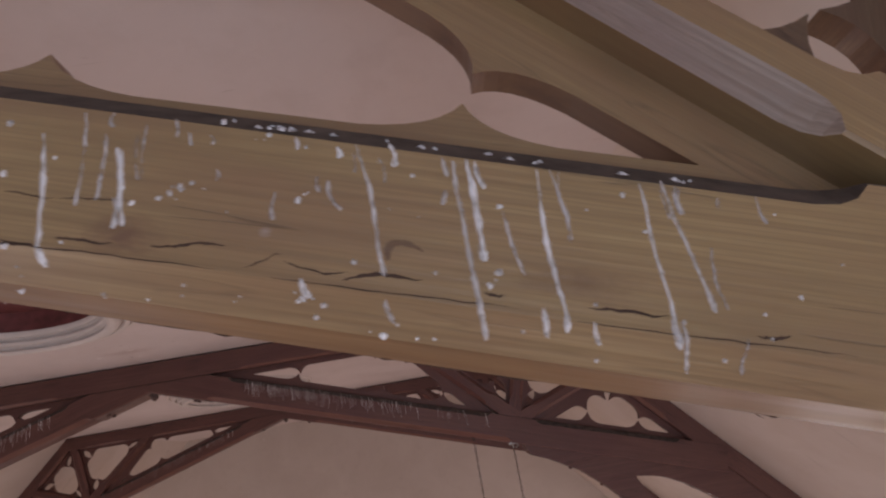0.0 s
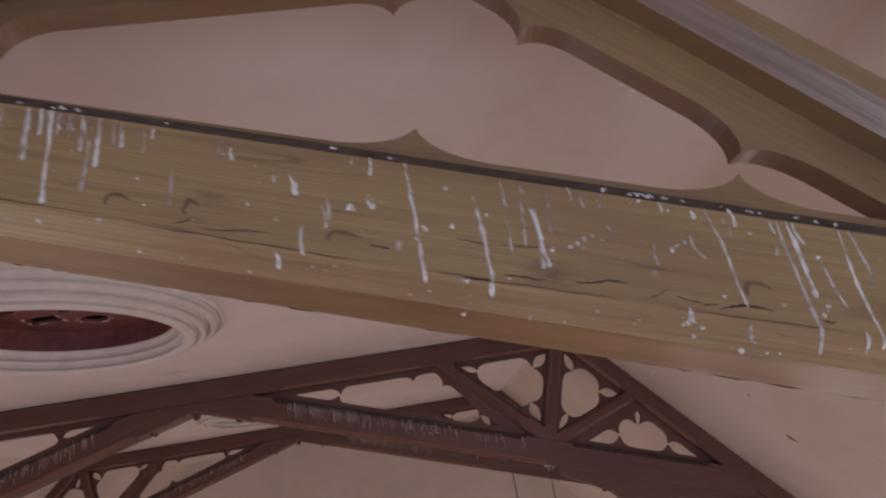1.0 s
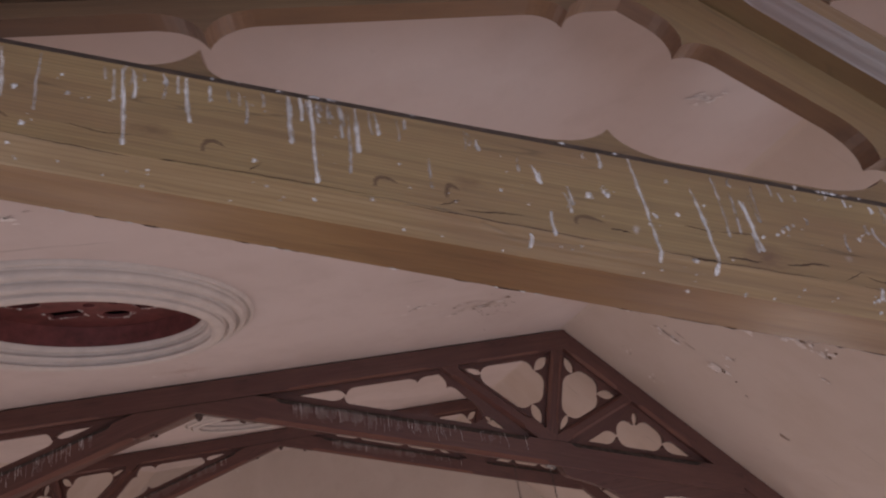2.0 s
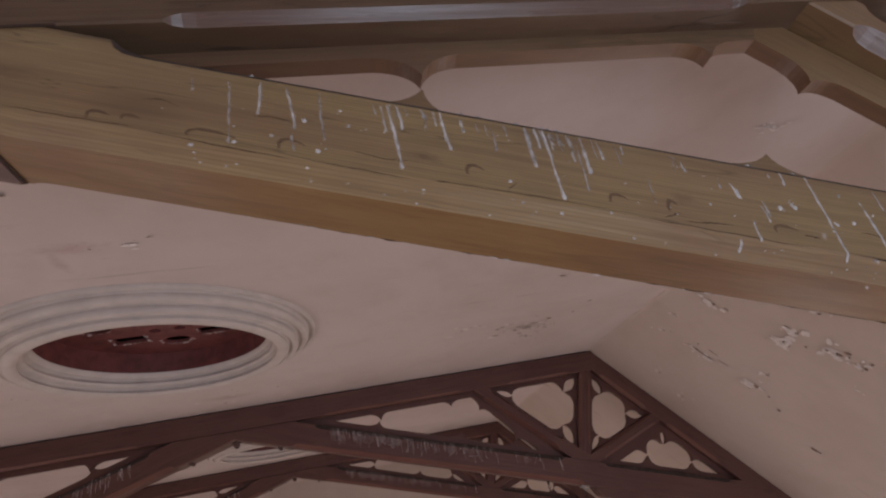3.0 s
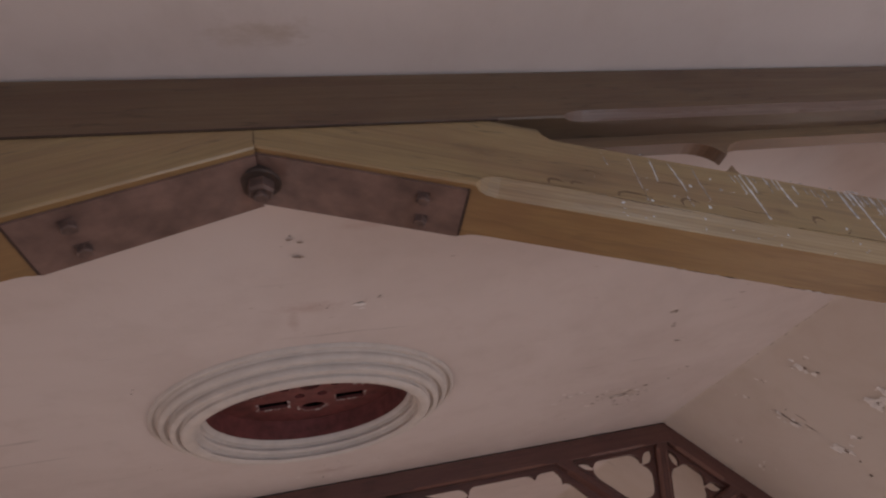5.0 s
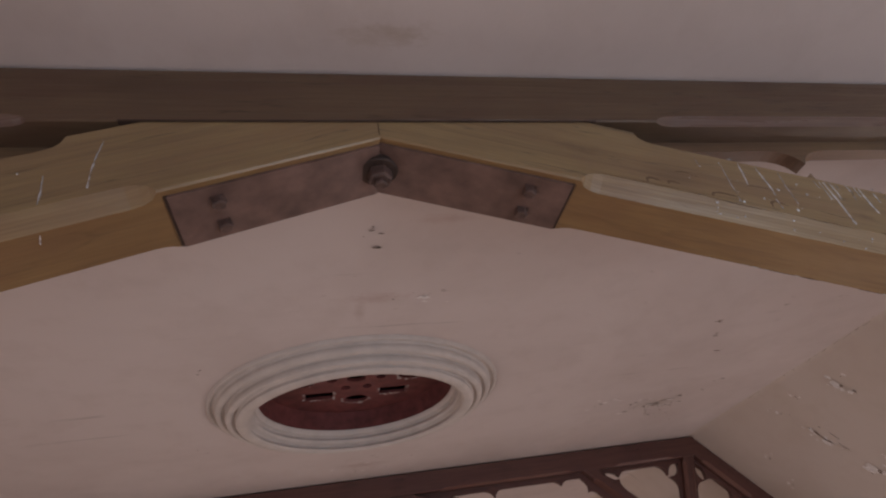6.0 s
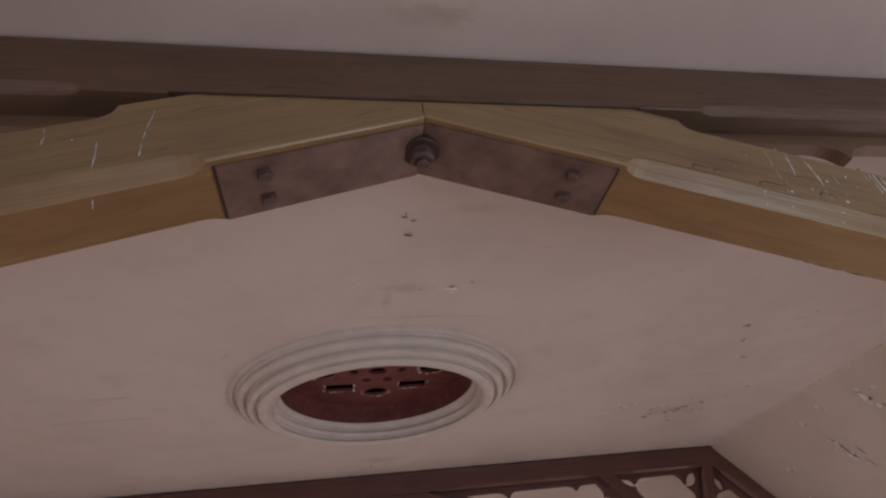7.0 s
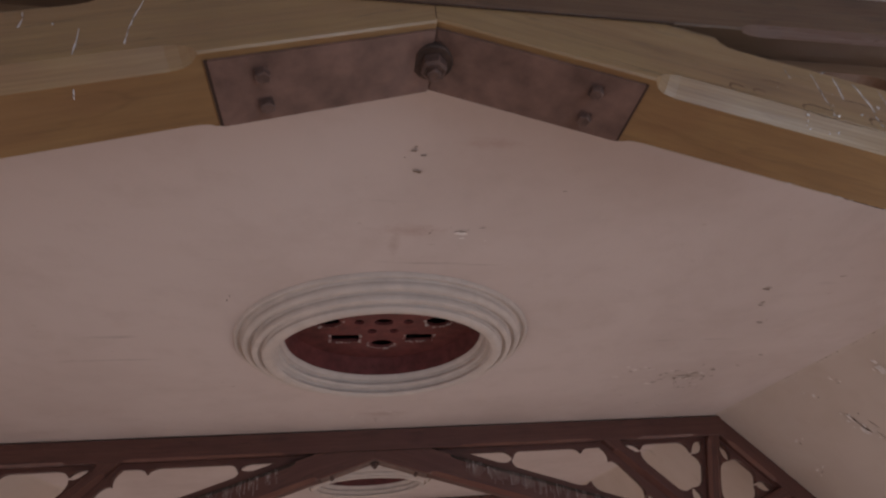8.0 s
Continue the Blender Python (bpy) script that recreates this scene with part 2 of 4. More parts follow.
DROPPING = drips("dried_white_drips", (0.90, 0.91, 0.95), (0.74, 0.73, 0.76), 0.35)
DROPPING_FAINT = drips("thin_white_film", (0.70, 0.69, 0.72), (0.58, 0.55, 0.56), 0.08)
KNOT = wood("brown_knot_edge", (0.20, 0.13, 0.072), (0.165, 0.102, 0.057), (0.10, 0.06, 0.036))
# Dark of real cracks and joints, also of the drawn shadow strips.
CRACK_SHADE = plain("dark_crack_and_shade", (0.06, 0.034, 0.024), 0.9)
DROPPING_THIN = plain("thin_grey_drips", (0.62, 0.58, 0.57), 0.5, 0, 0.4, 60)
FLAKE = plain("bare_plaster_flakes", (0.80, 0.74, 0.71), 0.9, 0, 0.15, 30)
FLAKE_DARK = plain("lifted_dark_flakes", (0.24, 0.175, 0.135), 0.9, 0, 0.4, 30)
FLOOR = plain("floor_boards", (0.42, 0.3, 0.2), 0.5, 0, 0.25, 3)


# ---- mesh helpers ----
def mesh_of(name, bm, material):
    bmesh.ops.recalc_face_normals(bm, faces=bm.faces)
    me = bpy.data.meshes.new(name)
    bm.to_mesh(me)
    bm.free()
    me.materials.append(material)
    return me


def part(name, bm, material, parent=None, label="", m=None, smooth=False):
    me = mesh_of(name, bm, material)
    if smooth:
        me.polygons.foreach_set("use_smooth", [True] * len(me.polygons))
        me.set_sharp_from_angle(angle=radians(40))
    ob = new(name, me)
    if parent:
        ob.parent = parent
    if m is not None:
        ob.matrix_local = m
    return tagged(ob, label)


def add_box(bm, x0, x1, y0, y1, z0, z1, bevel=0.0):
    v = [bm.verts.new((x, y, z)) for x in (x0, x1) for y in (y0, y1) for z in (z0, z1)]
    fs = [bm.faces.new([v[i] for i in q]) for q in ((0, 1, 3, 2), (4, 6, 7, 5), (0, 4, 5, 1), (2, 3, 7, 6), (0, 2, 6, 4), (1, 5, 7, 3))]
    if bevel:
        es = list({e for f in fs for e in f.edges})
        bmesh.ops.bevel(bm, geom=es, offset=bevel, segments=2, affect="EDGES", profile=0.5)


def add_rod(bm, pts, radii, n=8):
    """A tube through pts, closed at both ends."""
    rings = []
    for i, p in enumerate(pts):
        a, b = Vector(pts[max(i - 1, 0)]), Vector(pts[min(i + 1, len(pts) - 1)])
        d = (b - a).normalized()
        s = d.orthogonal().normalized()
        w = d.cross(s)
        rings.append([bm.verts.new(Vector(p) + radii[i] * (math.cos(2 * math.pi * k / n) * s + math.sin(2 * math.pi * k / n) * w)) for k in range(n)])
    for r0, r1 in zip(rings, rings[1:]):
        for k in range(n):
            bm.faces.new((r0[k], r0[(k + 1) % n], r1[(k + 1) % n], r1[k]))
    bm.faces.new(rings[0]), bm.faces.new(rings[-1][::-1])


def sheet_with_holes(outer, holes, place0, place1):
    """A board between two surfaces: the outline and its holes, filled and given thickness."""
    flat = bmesh.new()
    loops = []
    for loop in (outer, *holes):
        vs = [flat.verts.new((p[0], p[1], 0)) for p in loop]
        loops.append(vs)
        for i in range(len(vs)):
            flat.edges.new((vs[i], vs[(i + 1) % len(vs)]))
    flat.verts.index_update()
    bmesh.ops.triangle_fill(flat, edges=list(flat.edges), use_beauty=True, use_dissolve=False)
    bm = bmesh.new()
    flat.verts.index_update()
    a = [bm.verts.new(place0(v.co.x, v.co.y)) for v in flat.verts]
    b = [bm.verts.new(place1(v.co.x, v.co.y)) for v in flat.verts]
    for f in flat.faces:
        ids = [v.index for v in f.verts]
        bm.faces.new([a[i] for i in ids])
        bm.faces.new([b[i] for i in reversed(ids)])
    for vs in loops:
        for i in range(len(vs)):
            p, q = vs[i].index, vs[(i + 1) % len(vs)].index
            bm.faces.new((a[p], a[q], b[q], b[p]))
    flat.free()
    return bm


# ---- ceilings, walls and floor ----
def circle(cx, cy, r, n=72):
    return [(cx + r * math.cos(2 * math.pi * k / n), cy + r * math.sin(2 * math.pi * k / n)) for k in range(n)]


VENTS = [VENT_Y, VENT_Y + BAY]
COVE = 0.03                      # the crease of the ceiling is rounded over this much
bm = sheet_with_holes([(XC - HALF + COVE, SOUTH), (XC + HALF - COVE, SOUTH), (XC + HALF - COVE, NORTH), (XC - HALF + COVE, NORTH)],
                      [circle(XC, y, VENT_R + 0.02) for y in VENTS], lambda x, y: (x, y, ZC), lambda x, y: (x, y, ZC + 0.06))
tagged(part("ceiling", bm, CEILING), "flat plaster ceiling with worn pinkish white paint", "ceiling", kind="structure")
for side, tag in ((1, "east"), (-1, "west")):
    section = []
    for k in range(9):
        f = k / 8
        p0, p1, p2 = Vector((HALF - COVE, 0)), Vector((HALF, 0)), Vector((HALF + COVE * math.cos(PITCH), -COVE * math.sin(PITCH)))
        section.append((1 - f) ** 2 * p0 + 2 * f * (1 - f) * p1 + f * f * p2)
    section.append(Vector((EAVE, EAVE_Z - ZC)))
    back = [Vector((EAVE + 0.08, EAVE_Z - ZC + 0.02)), Vector((HALF + 0.04, 0.08)), Vector((HALF - COVE, 0.06))]
    bm = bmesh.new()
    loop = section + back
    ends = [[bm.verts.new((XC + side * p.x, y, ZC + p.y)) for p in loop] for y in (SOUTH, NORTH)]
    for k in range(len(loop)):
        j = (k + 1) % len(loop)
        bm.faces.new((ends[0][k], ends[0][j], ends[1][j], ends[1][k]))
    bm.faces.new(ends[0]), bm.faces.new(ends[1][::-1])
    tagged(part("ceiling_slope_" + tag, bm, SLOPE, smooth=True), "sloping plaster ceiling with flaking beige paint", "ceiling", kind="structure")
    # side wall with window openings
    holes = [[(y - WIN_W / 2, WIN_Z - WIN_H / 2), (y + WIN_W / 2, WIN_Z - WIN_H / 2), (y + WIN_W / 2, WIN_Z + WIN_H / 2), (y - WIN_W / 2, WIN_Z + WIN_H / 2)] for y in WIN_Y]
    bm = sheet_with_holes([(SOUTH, 0), (NORTH, 0), (NORTH, EAVE_Z), (SOUTH, EAVE_Z)], holes,
                          lambda p, q: (XC + side * EAVE, p, q), lambda p, q: (XC + side * (EAVE + 0.3), p, q))
    tagged(part("wall_" + tag, bm, WALL), "plain painted plaster side wall", "wall", kind="structure")
GABLE = [(XC - EAVE - 0.3, 0), (XC + EAVE + 0.3, 0), (XC + EAVE + 0.3, EAVE_Z - 0.2), (XC + HALF, ZC + 0.1), (XC - HALF, ZC + 0.1), (XC - EAVE - 0.3, EAVE_Z - 0.2)]
bm = sheet_with_holes(GABLE, [], lambda x, z: (x, NORTH, z), lambda x, z: (x, NORTH + 0.3, z))
tagged(part("wall_north", bm, WALL), "plain beige plaster gable wall", "wall", kind="structure")
bm = sheet_with_holes(GABLE, [[(XC + GABLE_WIN[0], GABLE_WIN[2]), (XC + GABLE_WIN[1], GABLE_WIN[2]), (XC + GABLE_WIN[1], GABLE_WIN[3]), (XC + GABLE_WIN[0], GABLE_WIN[3])]], lambda x, z: (x, SOUTH, z), lambda x, z: (x, SOUTH - 0.3, z))
tagged(part("wall_south", bm, WALL), "plain beige plaster gable wall", "wall", kind="structure")
bm = bmesh.new()
add_box(bm, XC - EAVE - 0.3, XC + EAVE + 0.3, SOUTH - 0.3, NORTH + 0.3, -0.1, 0)
tagged(part("floor", bm, FLOOR), "worn timber hall floor", "floor", kind="structure")


# ---- roof trusses ----
THICK = 0.197


def beam(name, p0, p1, depth, setback, parent, material, side=1, chamfer=0.034, top=(), bottom=(), shear0=0.0, shear1=0.0, label="", dirt=None, splay=1.0, edge=None, thick=THICK):
    """A timber from p0 to p1 in the truss's plane, its front edges chamfered between stops; its own x runs along it."""
    if side < 0:
        length = math.dist(p0, p1)
        p0, p1 = (-p1[0], p1[1]), (-p0[0], p0[1])
        top = [(length - b, length - a) for a, b in top]
        bottom = [(length - b, length - a) for a, b in bottom]
        shear0, shear1 = -shear1, -shear0
    length, turn = math.dist(p0, p1), math.atan2(p1[1] - p0[1], p1[0] - p0[0])
    steps = {0.0, length}
    for a, b in (*top, *bottom):
        steps |= {a, a + 0.012, a + 0.03, a + 0.055, b - 0.055, b - 0.03, b - 0.012, b}
    for i in range(1, int(length / 0.25)):
        steps.add(i * 0.25)

    def cut(s, ranges):
        c = 0.004
        for a, b in ranges:
            if a <= s <= b:
                k = min(1.0, (s - a) / 0.055, (b - s) / 0.055)
                c = max(c, chamfer * math.sqrt(max(0.0, 1 - (1 - k) ** 2)))
        return c

    bm, h, ya, yb = bmesh.new(), depth / 2, setback, thick - setback
    rings = []
    for s in sorted(steps):
        ct, cb = cut(s, top), cut(s, bottom)
        ring = []
        for y, z in ((ya + cb * splay, -h), (yb - cb * 0.45, -h), (yb, -h + cb * 0.45), (yb, h - ct), (yb - ct, h), (ya + ct * splay, h), (ya, h - ct), (ya, -h + cb)):
            x = s + z * (shear0 if s == 0 else shear1 if s == length else 0)
            ring.append(bm.verts.new((x, y, z)))
        rings.append(ring)
    for r0, r1 in zip(rings, rings[1:]):
        for k in range(8):
            f = bm.faces.new((r0[k], r1[k], r1[(k + 1) % 8], r0[(k + 1) % 8]))
            # the edge wood puts its painted sheen on full-size chamfers only
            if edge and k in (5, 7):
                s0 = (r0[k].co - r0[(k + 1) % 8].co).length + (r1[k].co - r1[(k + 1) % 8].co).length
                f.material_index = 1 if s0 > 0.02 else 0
                continue
            # dirt: grime on the top faces, underside wood, sheen-toned wood on the lower chamfer
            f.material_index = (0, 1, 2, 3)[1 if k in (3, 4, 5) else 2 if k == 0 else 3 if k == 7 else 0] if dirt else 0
    bm.faces.new(rings[0]), bm.faces.new(rings[-1][::-1])
    ob = part(name, bm, material, parent, label, pose(p0[0], 0, p0[1], 0, -math.degrees(turn), 0))
    if edge:
        ob.data.materials.append(edge)
    if dirt:
        for m in dirt:
            ob.data.materials.append(m)
    return ob


def offset_line(p, q, d):
    """The line through p and q moved d to its left."""
    u = (Vector(q) - Vector(p)).normalized()
    n = Vector((-u.y, u.x)) * d
    return Vector(p) + n, u


def meet(a, b):
    (p, u), (q, v) = a, b
    det = u.x * -v.y + v.x * u.y
    w = q - p
    return p + u * ((w.x * -v.y + v.x * w.y) / det)


def cusped_edge(a, b, cusps):
    """One straight edge from a to b with pointed cusps: (along, height, half width)."""
    a, b = Vector(a), Vector(b)
    u = (b - a).normalized()
    n = Vector((-u.y, u.x))
    pts, length = [a], (b - a).length
    for s, h, w in sorted(cusps):
        tip = a + u * s + n * h
        wl, wr = w if isinstance(w, tuple) else (w, w)
        wl, wr = min(wl, s * 0.8), min(wr, (length - s) * 0.8)
        p, q = a + u * (s - wl), a + u * (s + wr)
        for k in range(0, 6):
            f = k / 6
            ctrl = a + u * (s - wl * 0.22) + n * h * 0.12
            pts.append((1 - f) ** 2 * p + 2 * f * (1 - f) * ctrl + f * f * tip)
        pts.append(tip)
        for k in range(1, 7):
            f = k / 6
            ctrl = a + u * (s + wr * 0.22) + n * h * 0.12
            pts.append((1 - f) ** 2 * tip + 2 * f * (1 - f) * ctrl + f * f * q)
    return pts + [b]


def leaf_cusps(corners, lengths, gaps, width):
    """Pairs of cusps that nearly meet and cut a leaf off at each corner."""
    out = {}
    m = len(corners)
    for i in range(m):
        if not lengths[i]:
            continue
        a, c, b = Vector(corners[i - 1]), Vector(corners[i]), Vector(corners[(i + 1) % m])
        half = (a - c).angle(b - c) / 2
        h = lengths[i] * math.tan(half) - gaps[i] / 2
        out.setdefault(i, []).append((lengths[i], h, width))
        out.setdefault((i - 1) % m, []).append(((a - c).length - lengths[i], h, width))
    return out


def tracery(name, corners, cusps, parent, material, side, cut_edge, faces=(0.073, 0.119), last_wood=None):
    """The cusped boards set back in a bay of the truss, one along each side of the opening and mitred at its corners; each one's own x runs along it."""
    m = len(corners)
    lines = [offset_line(corners[i], corners[(i + 1) % m], -0.095) for i in range(m)]
    outer = [meet(lines[i - 1], lines[i]) for i in range(m)]
    for i in range(m):
        j = (i + 1) % m
        run = cusped_edge(corners[i], corners[j], cusps.get(i, ())) + [outer[j], outer[i]]
        a, b = (corners[i], corners[j]) if side > 0 else (corners[j], corners[i])
        at = pose(side * a.x, 0, a.y, 0, -math.degrees(math.atan2(b.y - a.y, side * (b.x - a.x))), 0)
        back = at.inverted()
        f = lambda d: (lambda x, z: back @ Vector((side * x, d, z)))
        bm = sheet_with_holes([(p.x, p.y) for p in run], [], f(faces[0]), f(faces[1]))
        for face in bm.faces:
            face.normal_update()
            face.material_index = 1 if abs(face.normal.y) < 0.5 else 0
        part(name, bm, last_wood if last_wood and j == 0 else material, parent, m=at).data.materials.append(cut_edge)


def hex_bolt(bm, c, n, r, h):
    """A washer and a bolt head standing off along n."""
    c, n = Vector(c), Vector(n).normalized()
    add_rod(bm, [c, c + n * 0.003], [r * 1.3] * 2, 4)
    add_rod(bm, [c + n * 0.0035, c + n * h * 0.85, c + n * h], [r, r, r * 0.82], 6)


def truss(y, fall, drop, depth_v, lip, frame_wood, brace_wood, board_wood, faces, edge, collar_edge, label):
    top = bpy.data.objects.new("roof_truss", None)
    scene.collection.objects.link(top)
    top.location = (XC, y, ZC)
    tagged(top, label, "roof truss", "roof trusses along the hall")
    ang = math.atan(fall)
    cosb = math.cos(ang)
    along = lambda u: u / cosb
    near = lip > 0.032
    deep = 0.152 if near else THICK
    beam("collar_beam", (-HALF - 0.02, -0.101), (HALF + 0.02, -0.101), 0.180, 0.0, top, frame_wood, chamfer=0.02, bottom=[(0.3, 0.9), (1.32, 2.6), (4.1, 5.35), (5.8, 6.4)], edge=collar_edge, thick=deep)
    for side in (1, -1):
        sag = 1 if near and side < 0 else 0        # the west brace hangs a little lower
        bt = lambda u: -drop - 0.006 * sag - fall * (1 + 0.012 * sag) * u     # top of the sloping brace
        bc = lambda u: bt(u) - depth_v / 2
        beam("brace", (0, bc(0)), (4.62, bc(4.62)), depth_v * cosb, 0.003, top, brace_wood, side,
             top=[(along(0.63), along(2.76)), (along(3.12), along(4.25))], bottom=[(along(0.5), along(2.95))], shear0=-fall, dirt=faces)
        west = 0.0 if near or side > 0 else 0.05   # the far truss is narrower on its west side
        dg0, dg1 = ((2.199, -0.146), (2.976, -0.977)) if near else ((2.14 - west, -0.146), (3.0 - west, -0.977))
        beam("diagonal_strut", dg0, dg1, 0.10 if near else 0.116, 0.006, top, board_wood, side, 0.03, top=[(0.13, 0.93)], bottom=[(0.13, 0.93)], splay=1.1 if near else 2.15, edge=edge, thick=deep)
        beam("post", (2.975, bt(2.975) - 0.02), (3.26, -0.09), 0.11, 0.008, top, frame_wood, side, 0.026, top=[(0.16, 0.78)], bottom=[(0.16, 0.78)], edge=edge)
        beam("short_strut", (3.04, bt(3.04) + 0.0), (3.93, -0.665), 0.10, 0.010, top, frame_wood, side, 0.024, top=[(0.12, 0.75)], bottom=[(0.12, 0.75)], edge=edge)
        run = (EAVE - HALF) / math.cos(PITCH)
        dr = Vector((math.cos(PITCH), -math.sin(PITCH)))
        nr = Vector((-math.sin(PITCH), -math.cos(PITCH)))
        r0 = Vector((HALF, 0)) + nr * 0.078 + dr * 0.0
        r1 = r0 + dr * (run - 0.1)
        beam("rafter", tuple(r0), tuple(r1), 0.152, 0.005, top, frame_wood, side, 0.028, bottom=[(0.2, 0.72), (0.95, 1.5)], shear0=0.0, edge=edge)
        # curved knee brace below the sloping brace
        knee = [(2.98, bt(2.98) - 0.13), (3.02, bt(3.02) - 0.235)] + [(3.045, -1.262), (3.08, -1.288), (3.2, -1.335), (3.43, -1.46), (3.59, -1.59), (3.72, -1.72), (3.86, -1.90), (3.99, -2.12), (4.09, -2.36), (4.15, -2.6), (4.3, -2.6), (4.25, -2.3), (4.13, -2.02), (3.96, -1.78), (3.86, -1.60), (3.84, bt(3.84) - 0.12)]
        bm = sheet_with_holes(knee, [], lambda x, z: (side * x, 0.02, z), lambda x, z: (side * x, 0.17, z))
        part("knee_brace", bm, frame_wood, top)
        arch = [(3.84, bt(3.84) - 0.12), (3.85, -1.575), (4.0, -1.6), (4.12, -1.635), (4.25, -1.70), (4.45, -1.835), (4.62, -2.0), (4.78, -2.22), (4.86, -2.2), (4.95, -1.8), (4.62, bt(4.6) - 0.05)]
        bm = sheet_with_holes(arch, [], lambda x, z: (side * x, 0.03, z), lambda x, z: (side * x, 0.16, z))
        part("arch_spandrel", bm, frame_wood, top)
        # the ends of the pegs that hold the knee
        for px, pz in ((3.364, -1.418), (3.587, -1.583), (4.306, -1.722)):
            bm = bmesh.new()
            add_rod(bm, [(side * px, 0.1, pz + 0.02), (side * px, 0.1, pz - 0.018), (side * px, 0.1, pz - 0.024)], [0.014, 0.014, 0.009], 8)
            part("peg", bm, frame_wood, top, "dark peg end")
        # tracery boards
        chord = (Vector((0, -0.228 if near else -0.234)), Vector((1, 0)))
        brace_top = (Vector((0, 0.007)), Vector((1, -0.3155)).normalized()) if near else (Vector((0, lip)), Vector((1, -fall - 0.011)).normalized())
        ps0, ps1 = (3.26, -0.09), (2.975, bt(2.975) - 0.02)
        st0, st1 = (3.04, bt(3.04)), (3.93, -0.665)
        rf = (Vector((HALF, 0)) + nr * (0.168 if near else 0.180), dr)
        rd = (Vector((HALF, 0)) + nr * 0.20, dr)
        dl, dgr = (Vector((2.058, -0.228)), Vector((1, -0.98)).normalized()) if near else (Vector((2.085 - west, -0.223)), Vector((0.667, -0.745)).normalized()), offset_line(dg0, dg1, 0.078)
        pl, pr = offset_line(ps0, ps1, -0.076), offset_line(ps0, ps1, 0.09)
        su, sd = offset_line(st0, st1, 0.064), offset_line(st0, st1, -0.122 if near else -0.142)
        # counter-clockwise corners: tip, foot of diagonal, head of diagonal
        ca = [meet(chord, brace_top), meet(brace_top, dl), meet(dl, chord)]
        edge1 = (ca[2] - ca[1]).length
        t0 = lambda u: (u - ca[0].x) / cosb
        back = lambda u: (u - ca[1].x) / (ca[2] - ca[1]).normalized().x
        if near:
            cusps = {0: [(t0(1.205), 0.058, (0.11, 0.075)), (t0(1.908), 0.046, 0.12), (t0(2.405), 0.046, 0.12)],
                     1: [(back(2.475), 0.045, (0.12, 0.10)), (back(2.17), 0.043, 0.08)],
                     2: [(ca[2].x - 1.924, 0.040, 0.07), (ca[2].x - 1.230, 0.053, (0.085, 0.10))]}
        else:
            cusps = {0: [(t0(1.212 - 2.2 * west), 0.056, (0.11, 0.065)), (t0(1.918), 0.064, 0.12), (t0(2.418), 0.076, 0.12)],
                     1: [(back(2.445) * 0.93, 0.045, 0.10), (edge1 - 0.13, 0.05, 0.08)],
                     2: [(0.20, 0.046, 0.09), (ca[2].x - 1.243 + 2.2 * west, 0.066, (0.075, 0.10))]}
        boards = (0.080, 0.122) if near else (0.073, 0.119)
        cut = PINE_CUT if near else faces[1]
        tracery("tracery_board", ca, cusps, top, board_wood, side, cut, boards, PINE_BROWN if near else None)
        low = (Vector((0, -0.224)), Vector((1, 0)))
        cb = [meet(low, dgr), meet(dgr, pl), meet(pl, low)]
        tracery("tracery_board", cb, leaf_cusps(cb, (0.15, 0.17, 0.15), (0.02, 0.02, 0.02), 0.10), top, frame_wood, side, cut, boards)
        cc = [meet(pr, su), meet(su, rf), meet(rf, pr)]
        tracery("tracery_board", cc, leaf_cusps(cc, (0.14, 0.15, 0.16), (0.02, 0.02, 0.02), 0.10), top, frame_wood, side, cut, boards)
        floor_line = (Vector((0, bt(0) + 0.042)), Vector((1, -fall)).normalized())
        cd = [meet(sd, floor_line), meet(floor_line, rd), meet(rd, sd)]
        tracery("tracery_board", cd, leaf_cusps(cd, (0.27, 0.27, 0.075), (0.02, 0.02, 0.05), 0.10), top, frame_wood, side, cut, boards)
    # steel strap under the apex with its bolts
    for side in (1, -1):
        sag = 1 if near and side < 0 else 0
        lo = lambda u: -drop - 0.006 * sag - fall * (1 + 0.012 * sag) * u - depth_v
        bm = bmesh.new()
        vs = [bm.verts.new((side * u, d, lo(u) + e)) for u in (0.0, 0.45) for d in (0.021, THICK - 0.006) for e in (0.01, -0.007)]
        for q in ((0, 1, 3, 2), (4, 6, 7, 5), (0, 4, 5, 1), (2, 3, 7, 6), (0, 2, 6, 4), (1, 5, 7, 3)):
            bm.faces.new([vs[i] for i in q])
        strap = part("apex_strap", bm, STEEL, top, "brown painted steel strap bolted under the apex")
        for d in (0.065, 0.145):
            bm = bmesh.new()
            hex_bolt(bm, (side * 0.36, d, lo(0.36) - 0.006), (-side * fall, 0, -1), 0.0165, 0.02)
            part("bolt", bm, IRON, strap, "dark painted bolt head")
        # dark strip that draws the shadow cast by the strap's thickness
        bm = bmesh.new()
        vs = [bm.verts.new((side * u, d, lo(u) + e)) for u in (0.4505, 0.457) for d in (0.021, THICK - 0.006) for e in (0.01, -0.004)]
        for q in ((0, 1, 3, 2), (4, 6, 7, 5), (0, 4, 5, 1), (2, 3, 7, 6), (0, 2, 6, 4), (1, 5, 7, 3)):
            bm.faces.new([vs[i] for i in q])
        part("strap_joint", bm, CRACK_SHADE, strap, "dark strip for the shadow at the strap's end")
    bm = bmesh.new()
    c = (0, 0.1, lo(0) - 0.012)
    add_rod(bm, [(0, 0.1, c[2] - 0.008), (0, 0.1, c[2] - 0.004), (0, 0.1, c[2] + 0.03)], [0.046, 0.049, 0.049], 24)
